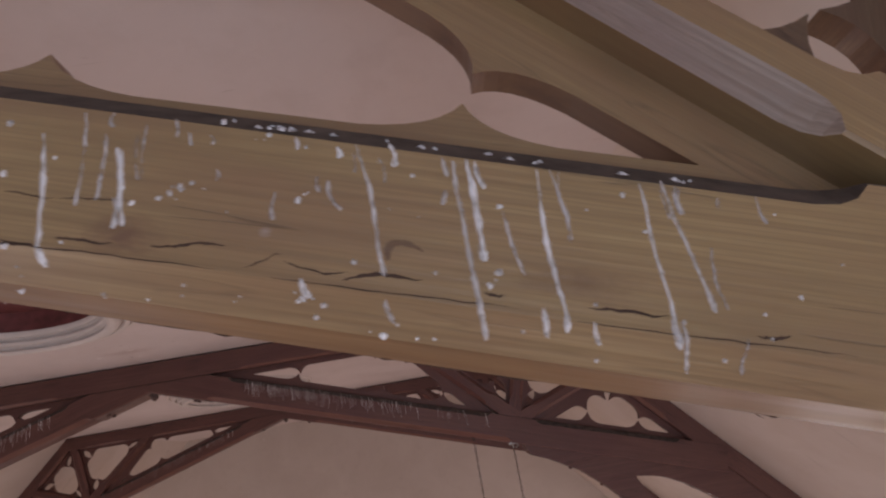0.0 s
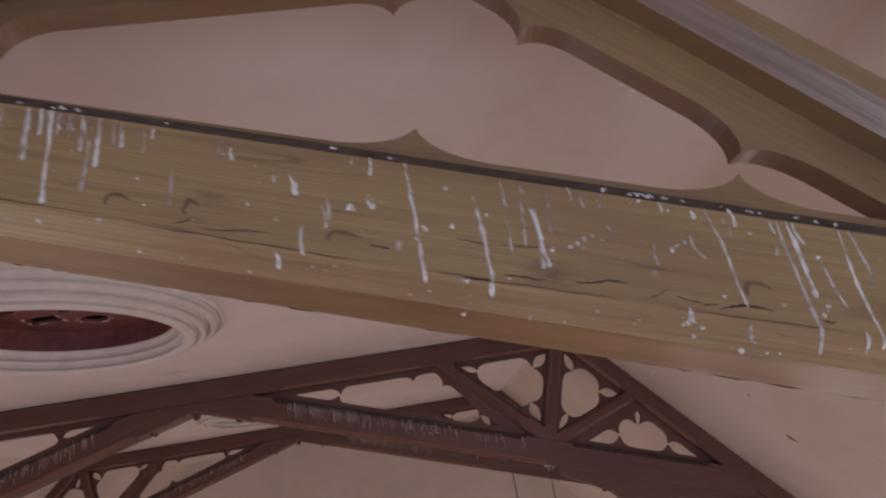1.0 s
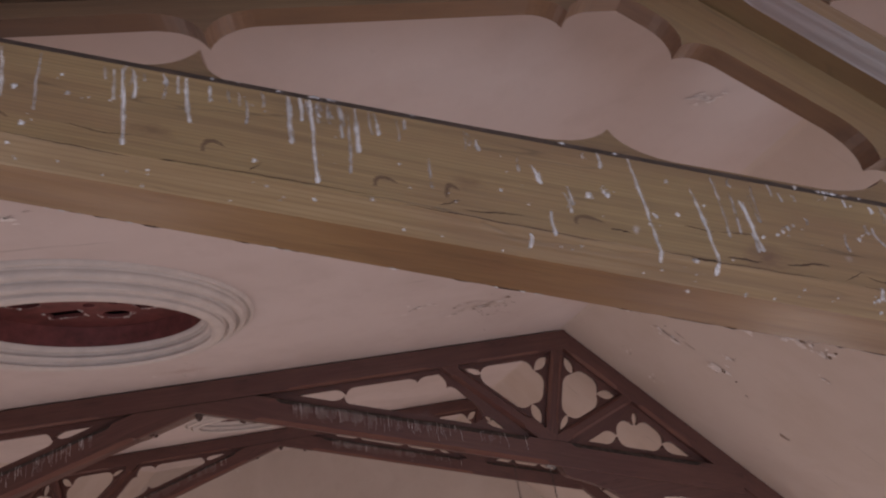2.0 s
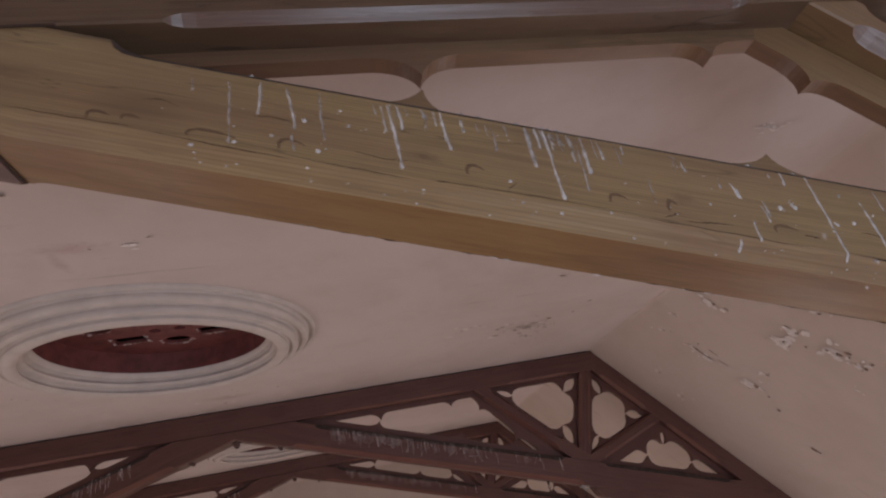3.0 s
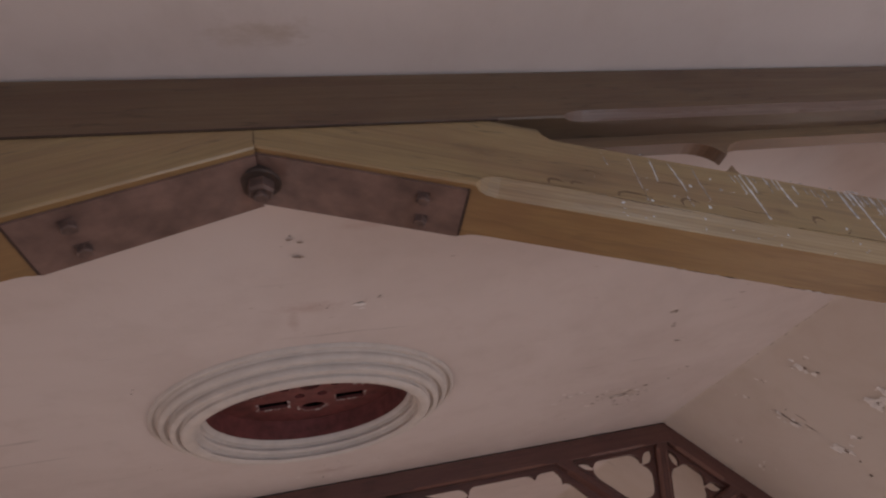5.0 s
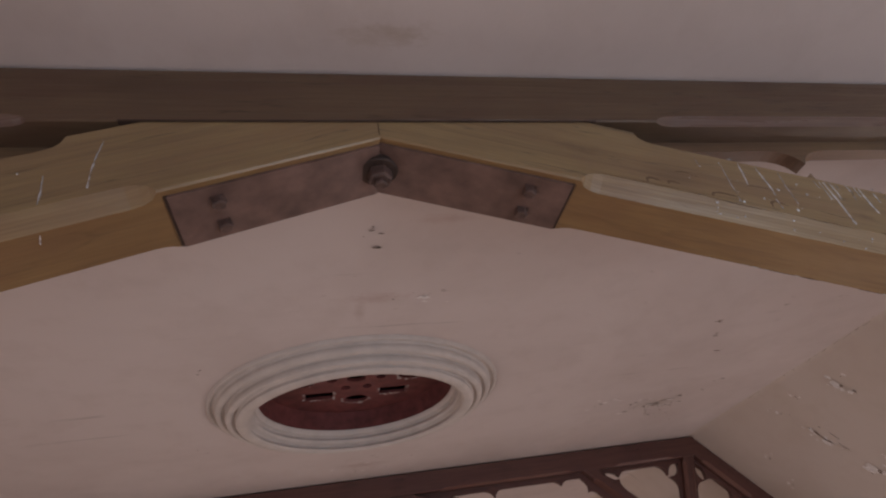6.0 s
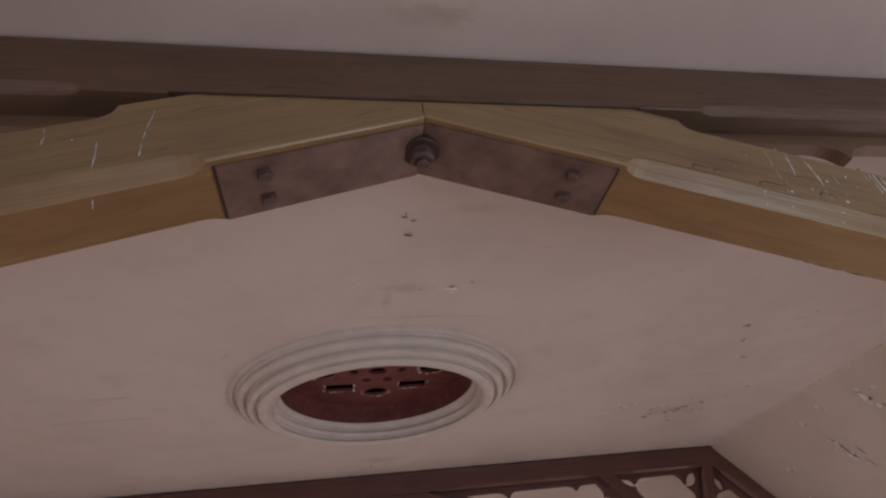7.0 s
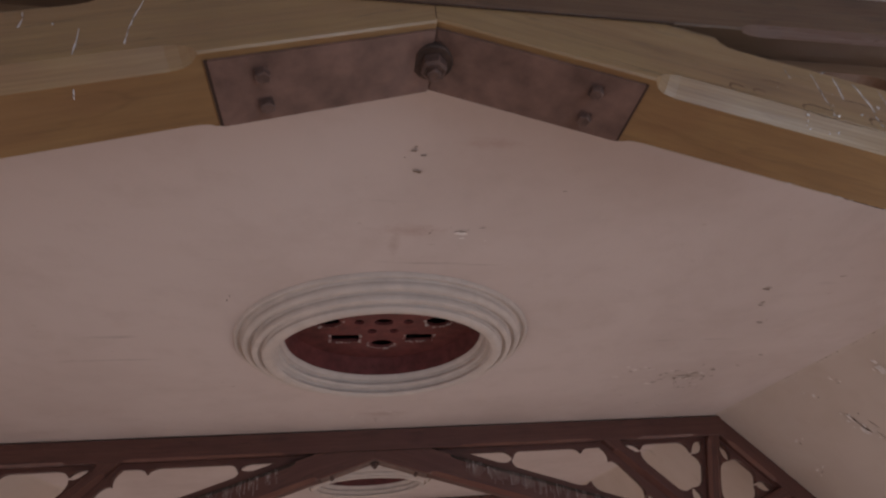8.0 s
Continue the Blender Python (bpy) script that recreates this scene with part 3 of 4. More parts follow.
    bolt = part("apex_bolt", bm, RUST, top, "dark iron washer at the apex")
    bm = bmesh.new()
    add_rod(bm, [(0.002, 0.098, c[2] - 0.009), (0.002, 0.098, c[2] - 0.034), (0.002, 0.098, c[2] - 0.040)], [0.031, 0.031, 0.025], 6)
    add_rod(bm, [(0.002, 0.098, c[2] - 0.041), (0.002, 0.098, c[2] - 0.050), (0.002, 0.098, c[2] - 0.053)], [0.016, 0.016, 0.012], 12)
    part("nut", bm, IRON, bolt, "brown painted hexagonal nut")
    # dark strip drawn for the collar joint's shadow line, open joint between the braces
    bm = bmesh.new()
    add_box(bm, -0.57, 0.57, -0.0015, 0.012, -0.1942, -0.1906)
    part("collar_joint", bm, CRACK_SHADE, top, "dark strip for the shadow line at the collar joint")
    bm = bmesh.new()
    add_box(bm, -0.001, 0.0008, 0.0022, 0.01, -drop - depth_v + 0.006, -0.1945)
    part("apex_joint", bm, CRACK_SHADE, top, "dark open joint between the braces")
    return top


def droppings(owner, fall, drop, streaks, specks, material, tops=()):
    """Dried white streaks that ran down the brace's front: (along, start below the top edge, length, lean, width)."""
    bm = bmesh.new()
    rnd = random.Random(5)
    for u, s, length, lean, w in streaks:
        z0 = -drop - fall * abs(u) - s
        pts, n = [], max(5, int(length / 0.004))
        x, head, bow = u, rnd.uniform(0.35, 0.75), rnd.uniform(-0.004, 0.004)
        beat, slow = rnd.uniform(0.5, 1.0), rnd.uniform(0.13, 0.3)
        for k in range(n + 1):
            f = k / n
            x += rnd.uniform(-0.0007, 0.0007) + lean * length / n
            beads = 0.5 + 0.3 * math.sin(k * beat + u * 90) + 0.3 * math.sin(k * slow + u * 37)
            blob = 0.26 * max(0.0, 1 - abs(f - 0.95) * length / 0.009)
            ww = 0.82 * w * (0.40 + 0.42 * beads + 0.2 * rnd.random()) * min(1.0, head + 1.5 * f) + w * blob
            if k in (0, n):
                ww *= 0.4
            pts.append((x + bow * math.sin(math.pi * f), z0 - f * length, max(0.0012, ww)))
        # past the lower arris they run on over the chamfer
        back = lambda px, pz: 0.0032 + max(0.0, -drop - fall * abs(px) - pz - 0.1965)
        rows = [[bm.verts.new((px - pw / 2, back(px, pz), pz)), bm.verts.new((px, back(px, pz) - 0.0012 - 0.2 * pw, pz)), bm.verts.new((px + pw / 2, back(px, pz), pz))] for px, pz, pw in pts]
        for a, b in zip(rows, rows[1:]):
            bm.faces.new((a[0], a[1], b[1], b[0])), bm.faces.new((a[1], a[2], b[2], b[1]))
    for u, s, r in specks:
        z0 = -drop - fall * abs(u) - s
        n = 7
        y0 = 0.0033 + max(0.0, s - 0.1965)
        ring = [bm.verts.new((u + r * rnd.uniform(0.6, 1.2) * math.cos(6.283 * k / n), y0, z0 + r * rnd.uniform(0.7, 1.5) * math.sin(6.283 * k / n))) for k in range(n)]
        mid = bm.verts.new((u, y0 - 0.0028 - r * 0.25, z0))
        for k in range(n):
            bm.faces.new((ring[k], ring[(k + 1) % n], mid))
    for u in tops:
        # splashes caught on the dusty top chamfer
        r, low = rnd.uniform(0.0006, 0.0022), rnd.uniform(0.001, 0.012)
        z0 = -drop - fall * abs(u) - 0.0215 - low
        c, ex, ey = Vector((u, 0.016 - low, z0)), Vector((1, 0, -fall if u > 0 else fall)), Vector((0, 0.7, 0.7))
        ring = [bm.verts.new(c + ex * r * rnd.uniform(0.8, 4.0) * math.cos(6.283 * k / 7) + ey * r * rnd.uniform(0.5, 1.3) * math.sin(6.283 * k / 7) + Vector((0, -0.0015, 0.0015))) for k in range(7)]
        mid = bm.verts.new(c + Vector((0, -0.004, 0.004)))
        for k in range(7):
            bm.faces.new((ring[k], ring[(k + 1) % 7], mid))
    loose = [v for v in bm.verts if not v.link_faces]
    bmesh.ops.delete(bm, geom=loose, context="VERTS")
    ob = part("dried_dropping", bm, material, owner, "dried white droppings run down the timber")
    tagged(ob, kind="stuff")
    return ob


NEAR = (0.3245, 0.012)
FAR = (0.309, 0.040)
near_truss = truss(Y0, *NEAR, 0.231, 0.042, PINE_DARK, PINE, PINE_MID, (GRIME, PINE_UNDER, PINE_SHEEN), CHAMFER_SHEEN, COLLAR_SHEEN, "varnished pine roof truss with cusped tracery and white droppings")
far_truss = truss(Y0 + BAY, *FAR, 0.217, 0.03, STAINED, STAINED, STAINED, (GRIME, STAINED, STAINED_SHEEN), STAINED_SHEEN, STAINED_SHEEN, "dark red-brown timber roof truss with cusped tracery boards")

rnd = random.Random(11)
# runs on the near brace: along, below the top edge, length, lean, width
LOW_RUNS = [(1.980, .072, .142, .03, .0085), (2.054, .077, .052, .13, .0090), (2.053, .135, .033, -.03, .0085), (2.226, .191, .018, .27, .0085), (2.275, .042, .014, .08, .0090),
            (2.294, .036, .145, .07, .0070), (2.327, .030, .028, .04, .0105), (2.388, .040, .181, .0, .0080), (2.402, .036, .111, .0, .0115), (2.410, .037, .033, .09, .0070),
            (2.469, .038, .165, -.01, .0080), (2.443, .186, .026, .04, .0090), (2.485, .193, .020, .26, .0100), (2.567, .038, .163, -.05, .0065), (2.559, .176, .030, .03, .0085),
            (2.589, .032, .138, .04, .0080), (2.564, .181, .044, .07, .0055), (2.378, .037, .024, .08, .0065)]
HIGH_RUNS = [(1.148, .040, .056, .06, .0070), (1.213, .036, .036, .05, .0050), (1.226, .036, .087, .06, .0100), (1.260, .044, .032, .05, .0090), (1.375, .036, .090, .03, .0105),
             (1.393, .034, .048, .0, .0080), (1.407, .035, .152, .0, .0090), (1.451, .036, .062, .0, .0085), (1.476, .036, .083, .0, .0100), (1.504, .037, .045, .0, .0070),
             (1.656, .052, .023, .0, .0095), (1.744, .092, .022, -.05, .0105), (1.747, .159, .041, -.05, .0075), (1.709, .202, .018, .11, .0095), (1.781, .110, .035, .0, .0085),
             (1.847, .034, .030, -.04, .0080), (1.894, .035, .176, .03, .0085), (2.060, .078, .087, .04, .0085), (0.914, .050, .066, -.05, .0075), (0.958, .043, .096, .10, .0070)]
NEXT_RUNS = [(1.131, .042, .142, .06, .0090), (1.120, .046, .060, .0, .0070), (1.773, .123, .036, .15, .0060), (1.734, .082, .030, .15, .0055), (1.190, .038, .022, .05, .0060), (1.335, .038, .03, .05, .0060)]
FAINT_RUNS = [(2.022, .041, .107, -.04, .005), (2.052, .036, .018, .06, .006), (2.085, .044, .066, -.05, .006), (2.076, .059, .053, .0, .004), (2.113, .034, .023, .04, .006),
              (2.127, .048, .017, .06, .006), (2.148, .048, .012, .0, .006), (2.154, .087, .013, .0, .006), (2.210, .104, .030, -.07, .006), (2.251, .080, .018, .0, .007),
              (2.261, .083, .035, .23, .007), (2.377, .075, .016, -.3, .006), (2.426, .089, .071, .11, .006), (2.482, .036, .080, .03, .006), (2.602, .036, .031, -.06, .010),
              (2.615, .100, .061, -.07, .006), (2.619, .188, .029, -.17, .006), (1.311, .053, .052, .06, .006), (1.421, .037, .030, .03, .008)]
FAINT_HIGH = [(1.463, .038, .119, -.01, .006), (1.577, .106, .053, -.04, .005), (1.716, .073, .025, -.12, .006), (2.043, .063, .075, -.1, .006), (0.862, .060, .129, -.06, .005),
              (0.959, .144, .040, .07, .007), (1.016, .042, .107, .02, .005), (-0.587, .051, .137, -.03, .005), (-0.679, .121, .13, .06, .005), (-0.787, .048, .05, .16, .006),
              (1.435, .036, .04, .0, .007), (1.29, .04, .03, .0, .005), (1.55, .04, .02, .0, .006), (0.80, .05, .04, .0, .005), (2.30, .20, .02, .3, .008)]
streaks, faint = LOW_RUNS + HIGH_RUNS + NEXT_RUNS, FAINT_RUNS + FAINT_HIGH
for _ in range(46):
    u = rnd.choice([rnd.uniform(0.75, 2.75), rnd.gauss(1.43, 0.06), rnd.gauss(1.18, 0.08), rnd.gauss(2.4, 0.12), -rnd.uniform(0.75, 2.7)])
    if 0.72 < abs(u) < 2.7:
        faint.append((u, rnd.uniform(0.034, 0.05), rnd.uniform(0.008, 0.05), rnd.uniform(-0.1, 0.1), rnd.uniform(0.003, 0.006)))
# spatters: along, below the top edge, radius
SPATTER = [(2.127, .107, .0035), (2.115, .111, .0038), (2.104, .126, .0035), (2.068, .133, .0035), (2.240, .103, .004), (2.159, .036, .0035), (2.200, .040, .003), (2.217, .211, .004), (2.240, .208, .0035),
           (2.233, .225, .003), (2.295, .226, .0045), (2.420, .085, .0035), (2.416, .158, .004), (2.405, .176, .0035), (2.343, .063, .003), (2.547, .050, .003), (1.945, .071, .0045), (1.906, .134, .004),
           (1.902, .153, .003), (1.952, .130, .004), (2.116, .123, .0035), (2.129, .109, .0035), (1.953, .199, .005), (1.684, .137, .003)]
SPATTER += [(1.820, .121, .006), (1.844, .103, .005), (1.835, .106, .004), (1.330, .169, .0035), (1.324, .199, .003), (1.482, .196, .003), (1.941, .238, .003), (0.932, .157, .0035), (0.986, .110, .005),
            (1.006, .173, .005), (1.079, .110, .0045), (1.046, .081, .003), (0.798, .208, .0045), (0.854, .186, .004), (2.028, .228, .003), (2.275, .168, .003)]
specks = [(u + rnd.gauss(0, 0.006), d + rnd.gauss(0, 0.004), r * k) for u, d, r in SPATTER for k in (1.0, 0.4, 0.3)[:rnd.randint(1, 3)]]
for _ in range(60):
    specks.append((rnd.choice((1, 1, 1, -1)) * rnd.uniform(0.7, 2.75), rnd.uniform(0.045, 0.19), rnd.choice((0.001, 0.0013, 0.0018, 0.0024))))
specks += [(rnd.uniform(0.8, 2.6), rnd.uniform(0.205, 0.229), rnd.uniform(0.001, 0.0028)) for _ in range(40)]
tops = [rnd.choice((1, 1, 1, -1)) * rnd.uniform(0.8, 2.7) for _ in range(26)] + [rnd.gauss(c, 0.03) for c in (2.22, 2.26, 2.42, 2.58, 1.42) for _ in range(5)]
droppings(near_truss, *NEAR, streaks, specks, DROPPING, tops[::5])
droppings(near_truss, *NEAR, faint, [], DROPPING_FAINT, tops)
streaks = []
for _ in range(330):
    u = rnd.choice((1, 1, -1)) * min(2.75, 0.78 + abs(rnd.gauss(0, 0.9)))
    streaks.append((u, rnd.uniform(0, 0.05), rnd.uniform(0.02, 0.11), 0.0, rnd.uniform(0.0018, 0.0038)))
droppings(far_truss, *FAR, streaks, [], DROPPING_THIN)


def drying_crack(u, s, length, width, sway, fall=0.0):
    """A thin dark split that follows the grain of the near brace: where it starts, how far below the top edge, its length."""
    rg = random.Random(int(u * 1000))
    bm = bmesh.new()
    rows, n, d = [], 18, 0.0
    for k in range(n + 1):
        f = k / n
        d += rg.uniform(-1, 1) * 0.0012
        x = u + f * length
        z = -NEAR[1] - NEAR[0] * x - s - fall * f + d + sway * math.sin(f * 3.14)
        w = 0.75 * width * (0.12 + math.sin(math.pi * min(1, f * 1.02)) ** 0.6) * rg.uniform(0.5, 1.1)
        rows.append((bm.verts.new((x, 0.0026, z + w / 2)), bm.verts.new((x, 0.0026, z - w / 2))))
    for a, b in zip(rows, rows[1:]):
        bm.faces.new((a[0], a[1], b[1], b[0]))
    part("drying_crack", bm, CRACK_SHADE, near_truss, "dark drying crack along the grain")


for crack in [(1.998, 0.145, 0.071, 0.0020, 0.000, -0.011), (1.999, 0.185, 0.055, 0.0040, 0.000, -0.006), (2.089, 0.181, 0.071, 0.0045, 0.001, -0.014), (2.212, 0.175, 0.058, 0.0030, -0.005, 0.009), (2.265, 0.186, 0.074, 0.0055, 0.004, -0.010), (2.484, 0.180, 0.072, 0.0045, 0.001, -0.005), (2.628, 0.183, 0.030, 0.0045, 0.000, -0.003), (2.392, 0.180, 0.019, 0.0040, 0.000, -0.002),
              (2.175, 0.189, 0.037, 0.0020, 0.000, -0.017), (1.830, 0.173, 0.032, 0.0040, 0.000, -0.001), (1.948, 0.144, 0.048, 0.0030, 0.000, 0.002), (1.943, 0.199, 0.039, 0.0040, 0.000, -0.002), (1.580, 0.188, 0.033, 0.0030, 0.000, -0.018), (1.313, 0.187, 0.019, 0.0030, 0.000, -0.015), (1.615, 0.186, 0.088, 0.0030, 0.000, -0.011), (1.192, 0.194, 0.020, 0.0030, 0.000, -0.000),
              (1.06, 0.160, 0.09, 0.0024, -0.003, 0.0), (0.90, 0.125, 0.07, 0.0024, 0.006, 0.0), (0.72, 0.130, 0.06, 0.0026, 0.008, 0.0)]:
    drying_crack(*crack)


def knot_mark(u, s, width, rise):
    """The dark hooked outline of a knot cut through by the brace's face."""
    rg = random.Random(int(u * 777))
    bm = bmesh.new()
    rows, n = [], 16
    for k in range(n + 1):
        f = k / n
        a = math.pi * (1.12 - rg.uniform(0.86, 0.9) * f)
        x = u + width * (0.5 + 0.5 * math.cos(a)) + rg.uniform(-1, 1) * 0.0008
        z = -NEAR[1] - NEAR[0] * x - s + rise * max(0.0, math.sin(a)) ** 0.7 * (1 - 0.35 * f)
        w = 0.0085 * (0.2 + 0.8 * math.sin(math.pi * f) * (1.25 - 0.5 * f)) * rg.uniform(0.65, 1.1)
        ca, sa = math.cos(a) * w / 2, math.sin(a) * w / 2
        rows.append((bm.verts.new((x + ca, 0.0025, z + sa)), bm.verts.new((x - ca, 0.0025, z - sa))))
    for a, b in zip(rows, rows[1:]):
        bm.faces.new((a[0], a[1], b[1], b[0]))
    part("knot", bm, KNOT, near_truss, "brown hooked edge of a knot")


for u, s, width, rise in [(0.636, 0.188, 0.042, 0.023), (0.69, 0.178, 0.034, 0.014), (0.792, 0.188, 0.09, 0.022), (0.938, 0.183, 0.05, 0.03), (1.25, 0.166, 0.036, 0.026), (1.492, 0.172, 0.036, 0.022),
                          (1.595, 0.17, 0.022, 0.03), (1.78, 0.175, 0.05, 0.02), (2.31, 0.16, 0.04, 0.026), (-0.42, 0.12, 0.06, 0.03), (-0.60, 0.14, 0.04, 0.025), (0.20, 0.10, 0.07, 0.02)]:
    knot_mark(u, s, width, rise)
for u, length in [(0.50, 0.21), (0.735, 0.22), (0.98, 0.17), (1.19, 0.30), (1.53, 0.30), (1.90, 0.25), (2.20, 0.22), (2.47, 0.24)]:
    drying_crack(u, 0.194, length, 0.0022, 0.0)


def torn_edge(name, u0, u1, step, deep, material, label, seed, chance):
    """Splinters and lifted varnish along the back lower arris of the near brace."""
    rg = random.Random(seed)
    bm = bmesh.new()
    u, back = u0, THICK - 0.003
    while u < u1:
        length = rg.uniform(0.5, 2.0) * step
        if rg.random() < chance:
            rows, n = [], 5
            for k in range(n + 1):
                f = k / n
                x = u + f * length
                z = -NEAR[1] - NEAR[0] * x - 0.2295
                h = deep * (0.25 + 0.75 * math.sin(math.pi * f)) * rg.uniform(0.4, 1.0)
                rows.append([bm.verts.new(p) for p in ((x, back - 0.018, z), (x, back - 0.015, z - h), (x, back - 0.012, z))])
            for a, b in zip(rows, rows[1:]):
                bm.faces.new((a[0], a[1], b[1], b[0])), bm.faces.new((a[1], a[2], b[2], b[1]))
        u += length
    tagged(part(name, bm, material, near_truss, label), kind="stuff")


torn_edge("torn_edge", 0.98, 2.7, 0.06, 0.004, CRACK_SHADE, "dark splintered arris", 31, 0.75)
torn_edge("lifted_varnish", 0.85, 1.75, 0.02, 0.004, DROPPING_THIN, "pale lifted varnish", 32, 0.3)
last_truss = copy_thing(far_truss, pose(XC, Y0 + 2 * BAY, ZC))
for ob in list(last_truss.children):
    if ob.name.split(".")[0] in ("knee_brace", "arch_spandrel", "peg"):
        bpy.data.objects.remove(ob)


# ---- ceiling ventilators ----
def ventilator(y):
    top = bpy.data.objects.new("ceiling_ventilator", None)
    scene.collection.objects.link(top)
    top.location = (XC, y, ZC)
    tagged(top, "round ceiling ventilator with white moulded ring and dark red grille", "ventilator", "ventilators along the ceiling")
    # rolls with hollows between, from the ceiling down to the lowest roll and then up into the opening
    prof = [(0.850, 0.004), (0.848, -0.012), (0.840, -0.020), (0.828, -0.020), (0.818, -0.010), (0.806, -0.009), (0.799, -0.022), (0.803, -0.038), (0.798, -0.051), (0.784, -0.060), (0.768, -0.059), (0.758, -0.044),
            (0.748, -0.042), (0.741, -0.056), (0.746, -0.074), (0.740, -0.088), (0.726, -0.095), (0.712, -0.092), (0.702, -0.076), (0.694, -0.074), (0.686, -0.086), (0.688, -0.102), (0.678, -0.112),
            (0.660, -0.116), (0.640, -0.113), (0.625, -0.108), (0.618, -0.098), (0.622, -0.091), (0.634, -0.085), (0.634, -0.074), (0.622, -0.066), (0.608, -0.064), (0.600, -0.056), (0.597, -0.046),
            (0.601, -0.040), (0.613, -0.035), (0.613, -0.024), (0.602, -0.017), (0.588, -0.016), (0.580, -0.008), (0.577, 0.0), (VENT_R, 0.008), (VENT_R, 0.014)]
    bm = bmesh.new()
    n = 96
    rows = [[bm.verts.new((r * math.cos(2 * math.pi * k / n), r * math.sin(2 * math.pi * k / n), z)) for k in range(n)] for r, z in prof + [(0.6, 0.014)]]
    for a, b in zip(rows, rows[1:]):
        for k in range(n):
            bm.faces.new((a[k], a[(k + 1) % n], b[(k + 1) % n], b[k]))
    part("moulded_ring", bm, MOULDING, top, "white moulded plaster ring", smooth=True)
    bm = bmesh.new()
    rows = [[bm.verts.new((r * math.cos(2 * math.pi * k / n), r * math.sin(2 * math.pi * k / n), z)) for k in range(n)] for r, z in ((VENT_R + 0.004, 0.008), (VENT_R + 0.004, 0.145), (VENT_R + 0.016, 0.145), (VENT_R + 0.016, 0.008))]
    for a, b in zip(rows, rows[1:] + rows[:1]):
        for k in range(n):
            bm.faces.new((a[k], a[(k + 1) % n], b[(k + 1) % n], b[k]))
    part("drum", bm, VENT_RED, top, "dark red painted drum")
    holes, edges = [], []
    for k in range(8):
        a = k * math.pi / 4
        cx, cy = 0.335 * math.cos(a), 0.335 * math.sin(a)
        if k % 2:
            h = [(cx + sx * 0.086, cy + sy * 0.052) for sx, sy in ((-1, -1), (1, -1), (1, 1), (-1, 1))]
        else:
            h = [(cx + 0.078 * math.cos(q), cy + 0.064 * math.sin(q)) for q in (i * math.pi / 7 for i in range(14))]
        holes.append(h)
    for a in (63, 117, 243, 297, 0, 180):
        holes.append(circle(0.15 * math.cos(radians(a)), 0.15 * math.sin(radians(a)), 0.032, 10))
    holes.append([(0.06 * math.cos(q), 0.045 * math.sin(q)) for q in (i * math.pi / 7 for i in range(14))])
    bm = sheet_with_holes(circle(0, 0, VENT_R + 0.012, 48), holes, lambda x, z: (x, z, 0.140), lambda x, z: (x, z, 0.160))
    part("grille_plate", bm, VENT_RED, top, "dark red pierced grille plate")
    bm = bmesh.new()
    rg = random.Random(3)
    for h in holes[:8]:
        c0 = sum((Vector(q) for q in h), Vector((0, 0))) / len(h)
        for i in range(len(h)):
            a, b = Vector(h[i]), Vector(h[(i + 1) % len(h)])
            for _ in range((int((b - a).length / 0.006) if (a + b).y / 2 >= c0.y - 0.03 else 0)):
                if rg.random() < 0.4:
                    continue
                c = a.lerp(b, rg.random())
                out = (c - sum((Vector(q) for q in h), Vector((0, 0))) / len(h)).normalized() * rg.uniform(0.001, 0.02)
                r = 0.003 + 0.011 * rg.random() ** 2.5
                p = [bm.verts.new((c.x + out.x + r * math.cos(q), c.y + out.y + r * math.sin(q), 0.1395)) for q in (0.3, 2.0, 3.4, 5.1)]
                tip = bm.verts.new((c.x + out.x, c.y + out.y, 0.1395 - r * 0.6))
                for j in range(4):
                    bm.faces.new((p[j], p[(j + 1) % 4], tip))
    tagged(part("dust_fringe", bm, DUST, top, "grey dust caught round the slots"), kind="stuff")
    # added box above the plate, black so that the slots read as unlit
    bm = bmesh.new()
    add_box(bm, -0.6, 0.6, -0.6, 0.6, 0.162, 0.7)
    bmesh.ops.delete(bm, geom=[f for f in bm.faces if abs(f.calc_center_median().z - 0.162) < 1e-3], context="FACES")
    part("duct", bm, DUCT_DARK, top, "added duct coloured black for its unlit inside")


for y in VENTS:
    ventilator(y)


# ---- flaking paint ----
def flake(bm, c, ex, ey, n, size, stretch, rg, lift):
    """A ragged chip of paint, tilted off the surface; ex, ey span the surface and n points into the room."""
    k = rg.randint(6, 9)
    a0, tilt = rg.uniform(0, 6.28), rg.uniform(-lift, lift)
    ring = []
    for i in range(k):
        a = a0 + 6.283 * i / k
        r = size * rg.uniform(0.45, 1.1)
        dx, dy = r * stretch * math.cos(a), r * math.sin(a)
        ring.append(bm.verts.new(c + ex * dx + ey * dy + n * (0.0015 + lift * rg.random() * 0.6 + abs(tilt) + tilt * dy / size)))
    mid = bm.verts.new(c + n * (0.002 + abs(tilt) * 0.6))
    for i in range(k):
        bm.faces.new((ring[i], ring[(i + 1) % k], mid))


def flakes(name, spots, place, ex, ey, n, material, label, seed, stretch=(1.0, 1.9), lift=0.004):
    """spots: (across, along, how many, spread, size)."""
    rg = random.Random(seed)
    bm = bmesh.new()
    for a, b, count, spread, size in spots:
        for i in range(count):
            g = 0 if i == 0 else 1
            c = place(a + g * rg.gauss(0, spread), b + g * rg.gauss(0, spread * 0.8))
            flake(bm, c, ex, ey, n, size * (1 if i == 0 else rg.uniform(0.2, 0.75)), rg.uniform(*stretch), rg, lift)
    return tagged(part(name, bm, material), label, "flaking paint", kind="stuff")


